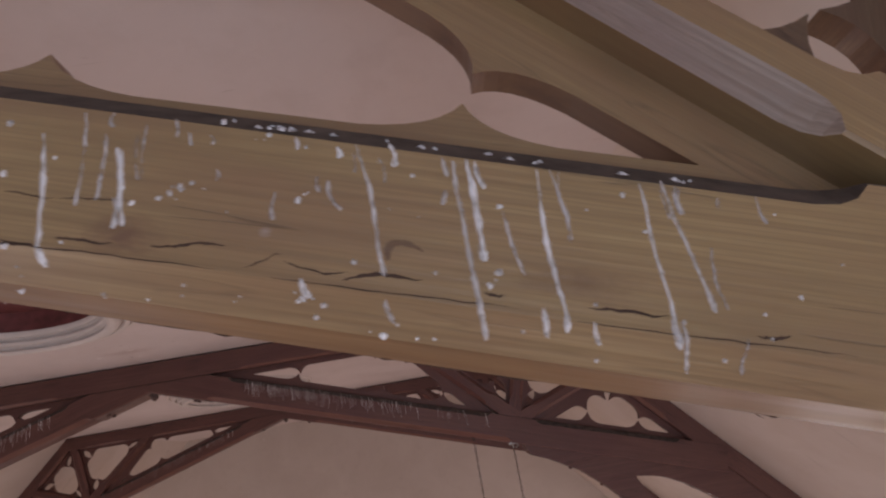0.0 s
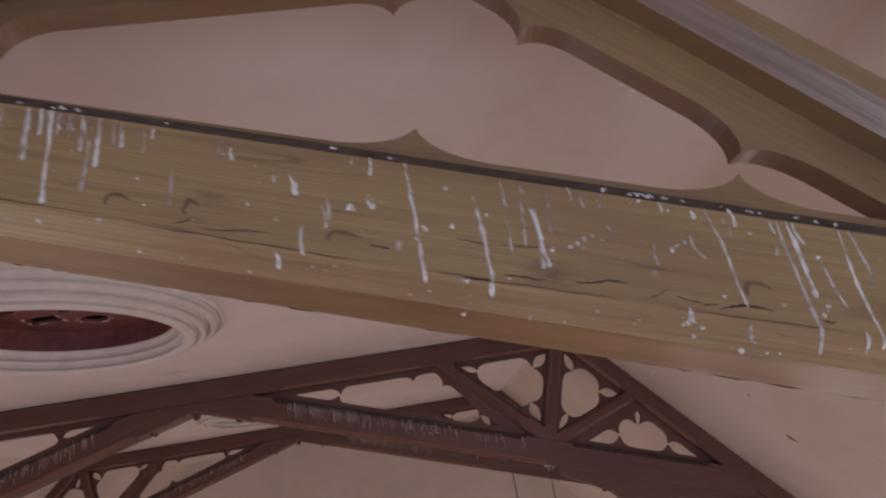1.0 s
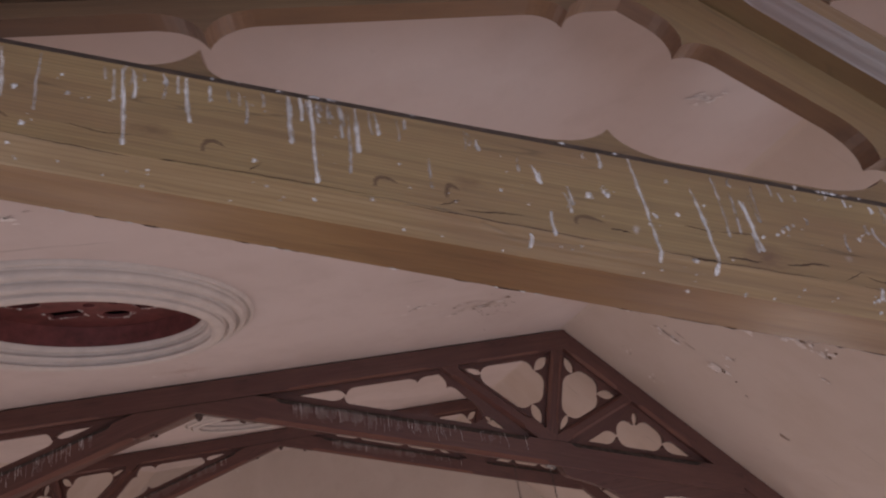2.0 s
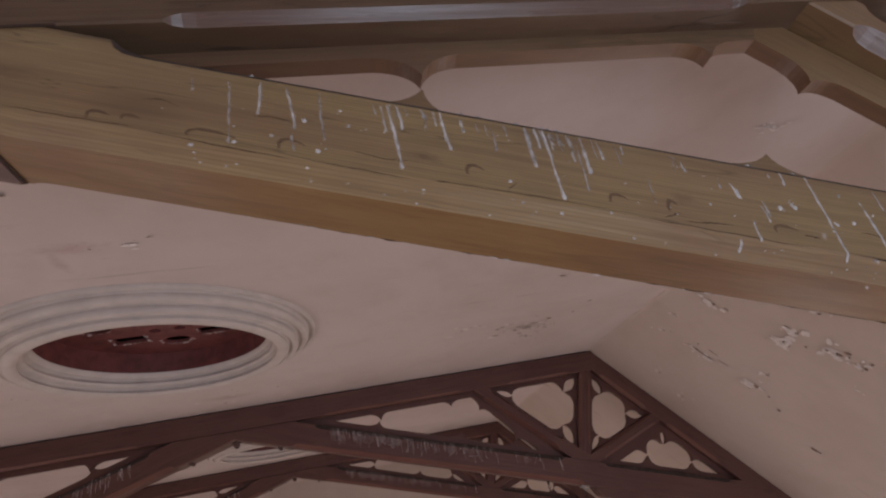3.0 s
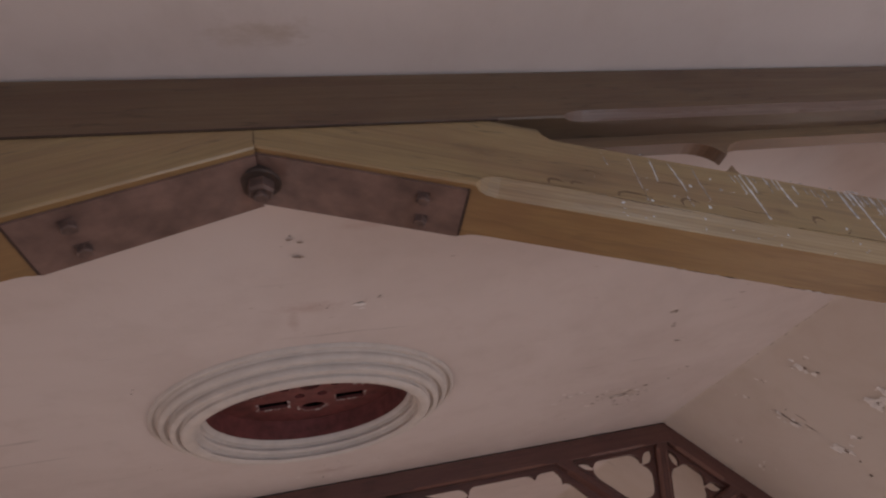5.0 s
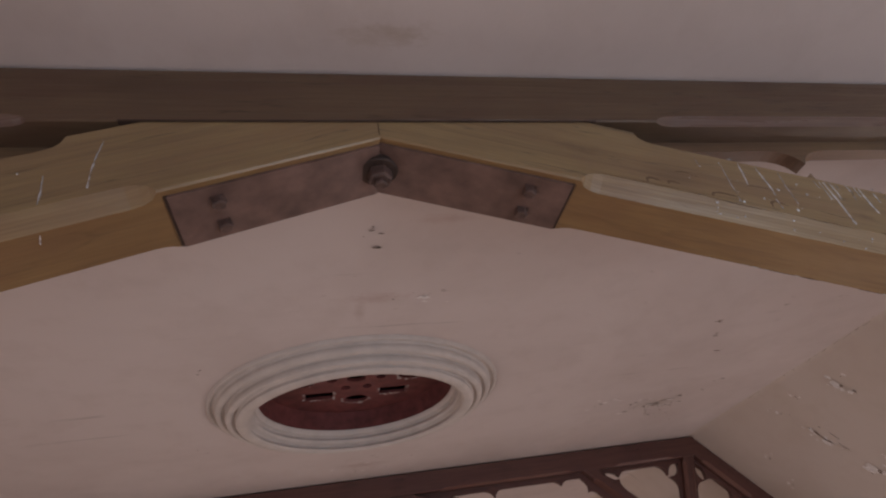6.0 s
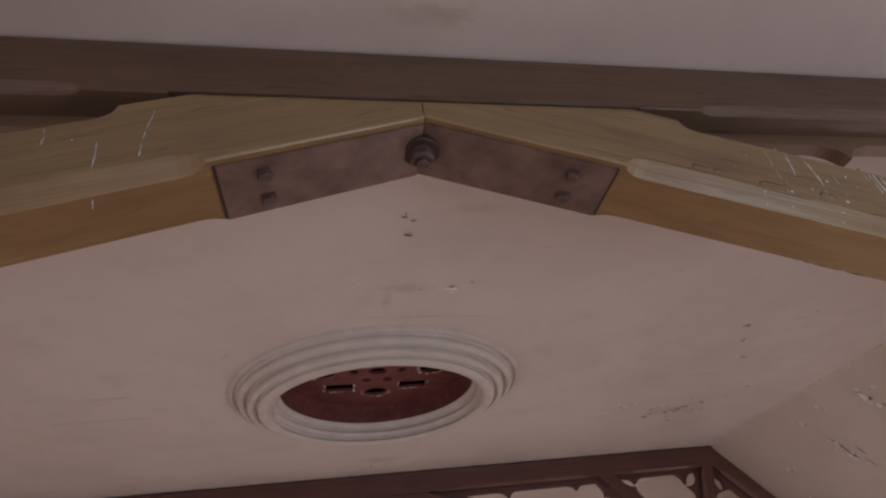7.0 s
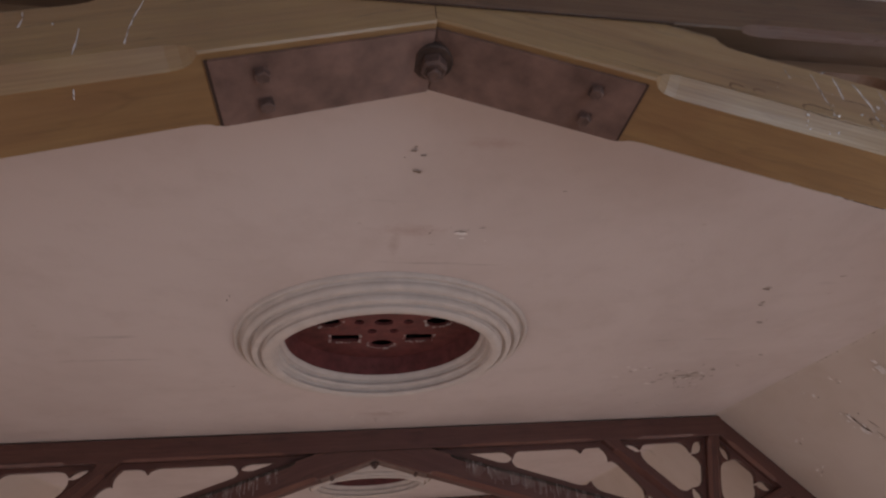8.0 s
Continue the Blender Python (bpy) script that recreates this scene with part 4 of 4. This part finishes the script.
down = Vector((math.cos(PITCH), 0, -math.sin(PITCH)))
inward = Vector((-math.sin(PITCH), 0, -math.cos(PITCH)))
on_slope = lambda a, b: Vector((XC + HALF, 0, ZC)) + down * a + Vector((0, b, 0)) + inward * 0.002
SLOPE_SPOTS = [(0.24, 3.17, 7, 0.05, 0.038), (0.15, 3.55, 2, 0.04, 0.02), (0.21, 3.82, 3, 0.05, 0.018), (0.47, 3.76, 5, 0.05, 0.025), (0.61, 3.78, 6, 0.05, 0.03), (0.72, 3.08, 10, 0.05, 0.055),
               (0.69, 2.94, 6, 0.04, 0.04), (0.955, 3.72, 9, 0.05, 0.05), (0.90, 3.51, 4, 0.03, 0.025), (0.94, 2.88, 12, 0.06, 0.05), (0.70, 2.55, 3, 0.04, 0.02), (0.635, 2.67, 2, 0.03, 0.02),
               (1.09, 2.86, 8, 0.05, 0.03), (1.26, 3.06, 3, 0.04, 0.02), (0.81, 4.55, 5, 0.05, 0.02), (0.51, 4.43, 4, 0.05, 0.02), (1.2, 2.3, 8, 0.12, 0.03)]
flakes("paint_flake", [(a, b, c, d, e * 0.82) for a, b, c, d, e in SLOPE_SPOTS], on_slope, down, Vector((0, 1, 0)), inward, FLAKE, "pale chips where paint has peeled off the slope", 21)
flakes("paint_flake", [(a + 0.03, b - 0.02, max(2, c // 2), d, e * 0.4) for a, b, c, d, e in SLOPE_SPOTS] + [(1.245, 3.79, 3, 0.02, 0.014), (1.68, 3.97, 2, 0.02, 0.02)],
       on_slope, down, Vector((0, 1, 0)), inward, FLAKE_DARK, "curled dark edges of peeling paint", 22)
# long scrapes down the slope, and broken paint along the crease
flakes("paint_flake", [(0.54, 3.755, 1, 0, 0.0065), (0.60, 3.742, 1, 0, 0.004), (0.585, 3.66, 1, 0, 0.0045), (0.70, 3.70, 1, 0, 0.004)], on_slope, down, Vector((0, 1, 0)), inward, FLAKE_DARK, "dark scrapes down the sloping ceiling", 25, (14, 20), 0.0008)
flakes("paint_flake", [(0.50, 3.772, 1, 0, 0.007), (0.64, 3.73, 1, 0, 0.006)], on_slope, down, Vector((0, 1, 0)), inward, FLAKE, "pale scrapes down the sloping ceiling", 26, (6, 9), 0.0008)
under = lambda a, b: Vector((XC + a, b, ZC - 0.002))
crease = random.Random(9)
flakes("paint_chip", [(HALF - 0.022 + crease.gauss(0, 0.004), crease.uniform(2.5, 4.7), 2, 0.006, crease.uniform(0.0015, 0.0035)) for _ in range(50)], under, Vector((0.1, 1, 0)), Vector((1, 0, 0)), Vector((0, 0, -1)), FLAKE_DARK,
       "broken paint along the ceiling crease", 27, (4, 10), 0.0008)
CEIL_SPOTS = [(2.75, 1.42, 3, 0.035, 0.006), (0.026, 1.326, 4, 0.02, 0.012), (0.046, 1.43, 3, 0.015, 0.012), (0.134, 1.82, 4, 0.05, 0.007), (0.27, 1.81, 5, 0.03, 0.009), (0.356, 1.775, 2, 0.01, 0.01), (2.07, 2.30, 3, 0.02, 0.012),
              (2.16, 2.51, 3, 0.02, 0.012), (2.32, 2.75, 3, 0.02, 0.014), (2.70, 3.30, 3, 0.03, 0.012), (1.83, 3.58, 6, 0.06, 0.012), (2.36, 3.75, 46, 0.16, 0.017), (2.5, 3.58, 5, 0.06, 0.016),
              (-0.77, 2.38, 2, 0.04, 0.007), (-0.98, 3.67, 3, 0.06, 0.008), (0.16, 4.28, 7, 0.12, 0.01), (0.0, 4.62, 6, 0.12, 0.01), (2.42, 2.17, 3, 0.04, 0.009),
              (0.63, 1.52, 1, 0.02, 0.007), (2.4, 4.2, 8, 0.2, 0.009)]
flakes("paint_chip", [(a, b, c, d, e * (0.68 if a > 1.5 else 0.5)) for a, b, c, d, e in CEIL_SPOTS], under, Vector((1, 0, 0)), Vector((0, 1, 0)), Vector((0, 0, -1)), FLAKE_DARK, "small dark chips of lifted ceiling paint", 23, (1.8, 4.2), 0.0022)
flakes("paint_chip", [(2.75, 1.42, 22, 0.03, 0.012), (2.30, 3.72, 14, 0.14, 0.022), (1.85, 3.55, 5, 0.08, 0.018), (0.27, 1.82, 4, 0.05, 0.014), (0.1, 4.4, 6, 0.15, 0.014)], under, Vector((1, 0, 0)), Vector((0, 1, 0)), Vector((0, 0, -1)), FLAKE,
       "pale patches of bare ceiling plaster", 24, (1.5, 3.2), 0.002)


# ---- chains that hang from the second truss ----
def chain(u, length, hook):
    top = bpy.data.objects.new("hanging_chain", None)
    scene.collection.objects.link(top)
    z = ZC - FAR[1] - FAR[0] * u - 0.215
    top.location = (XC + u, Y0 + BAY + 0.095, z)
    tagged(top, "thin dark chain hanging from the truss brace", "chain", "chains under the truss")
    if hook:
        bm = bmesh.new()
        add_box(bm, -0.035, 0.035, -0.03, 0.03, -0.014, 0.004, 0.003)
        add_rod(bm, [(0, 0, -0.012), (0, 0, -0.045)], [0.008, 0.008], 8)
        add_rod(bm, [(0.03, 0, -0.01), (0.045, 0, -0.028), (0.02, 0, -0.04)], [0.007] * 3, 6)
        part("hook_plate", bm, ZINC, top, "galvanised hook plate")
    else:
        bm = bmesh.new()
        add_rod(bm, [(0, 0, 0.004), (0, 0, -0.02), (0, 0, -0.03)], [0.012, 0.012, 0.006], 8)
        part("hook_plate", bm, RUST, top)
    bm = bmesh.new()
    z, i = -0.03, 0
    while z > -length:
        ring = [(0.008 * math.cos(a), 0, z - 0.019 + 0.019 * math.sin(a)) for a in (j * math.pi / 4 for j in range(9))]
        if i % 2:
            ring = [(0, p[0], p[2]) for p in ring]
        add_rod(bm, ring, [0.0028] * 9, 4)
        z, i = z - 0.031, i + 1
    part("chain_run", bm, RUST, top)


chain(2.62, 1.6, False)
chain(2.935, 1.6, True)
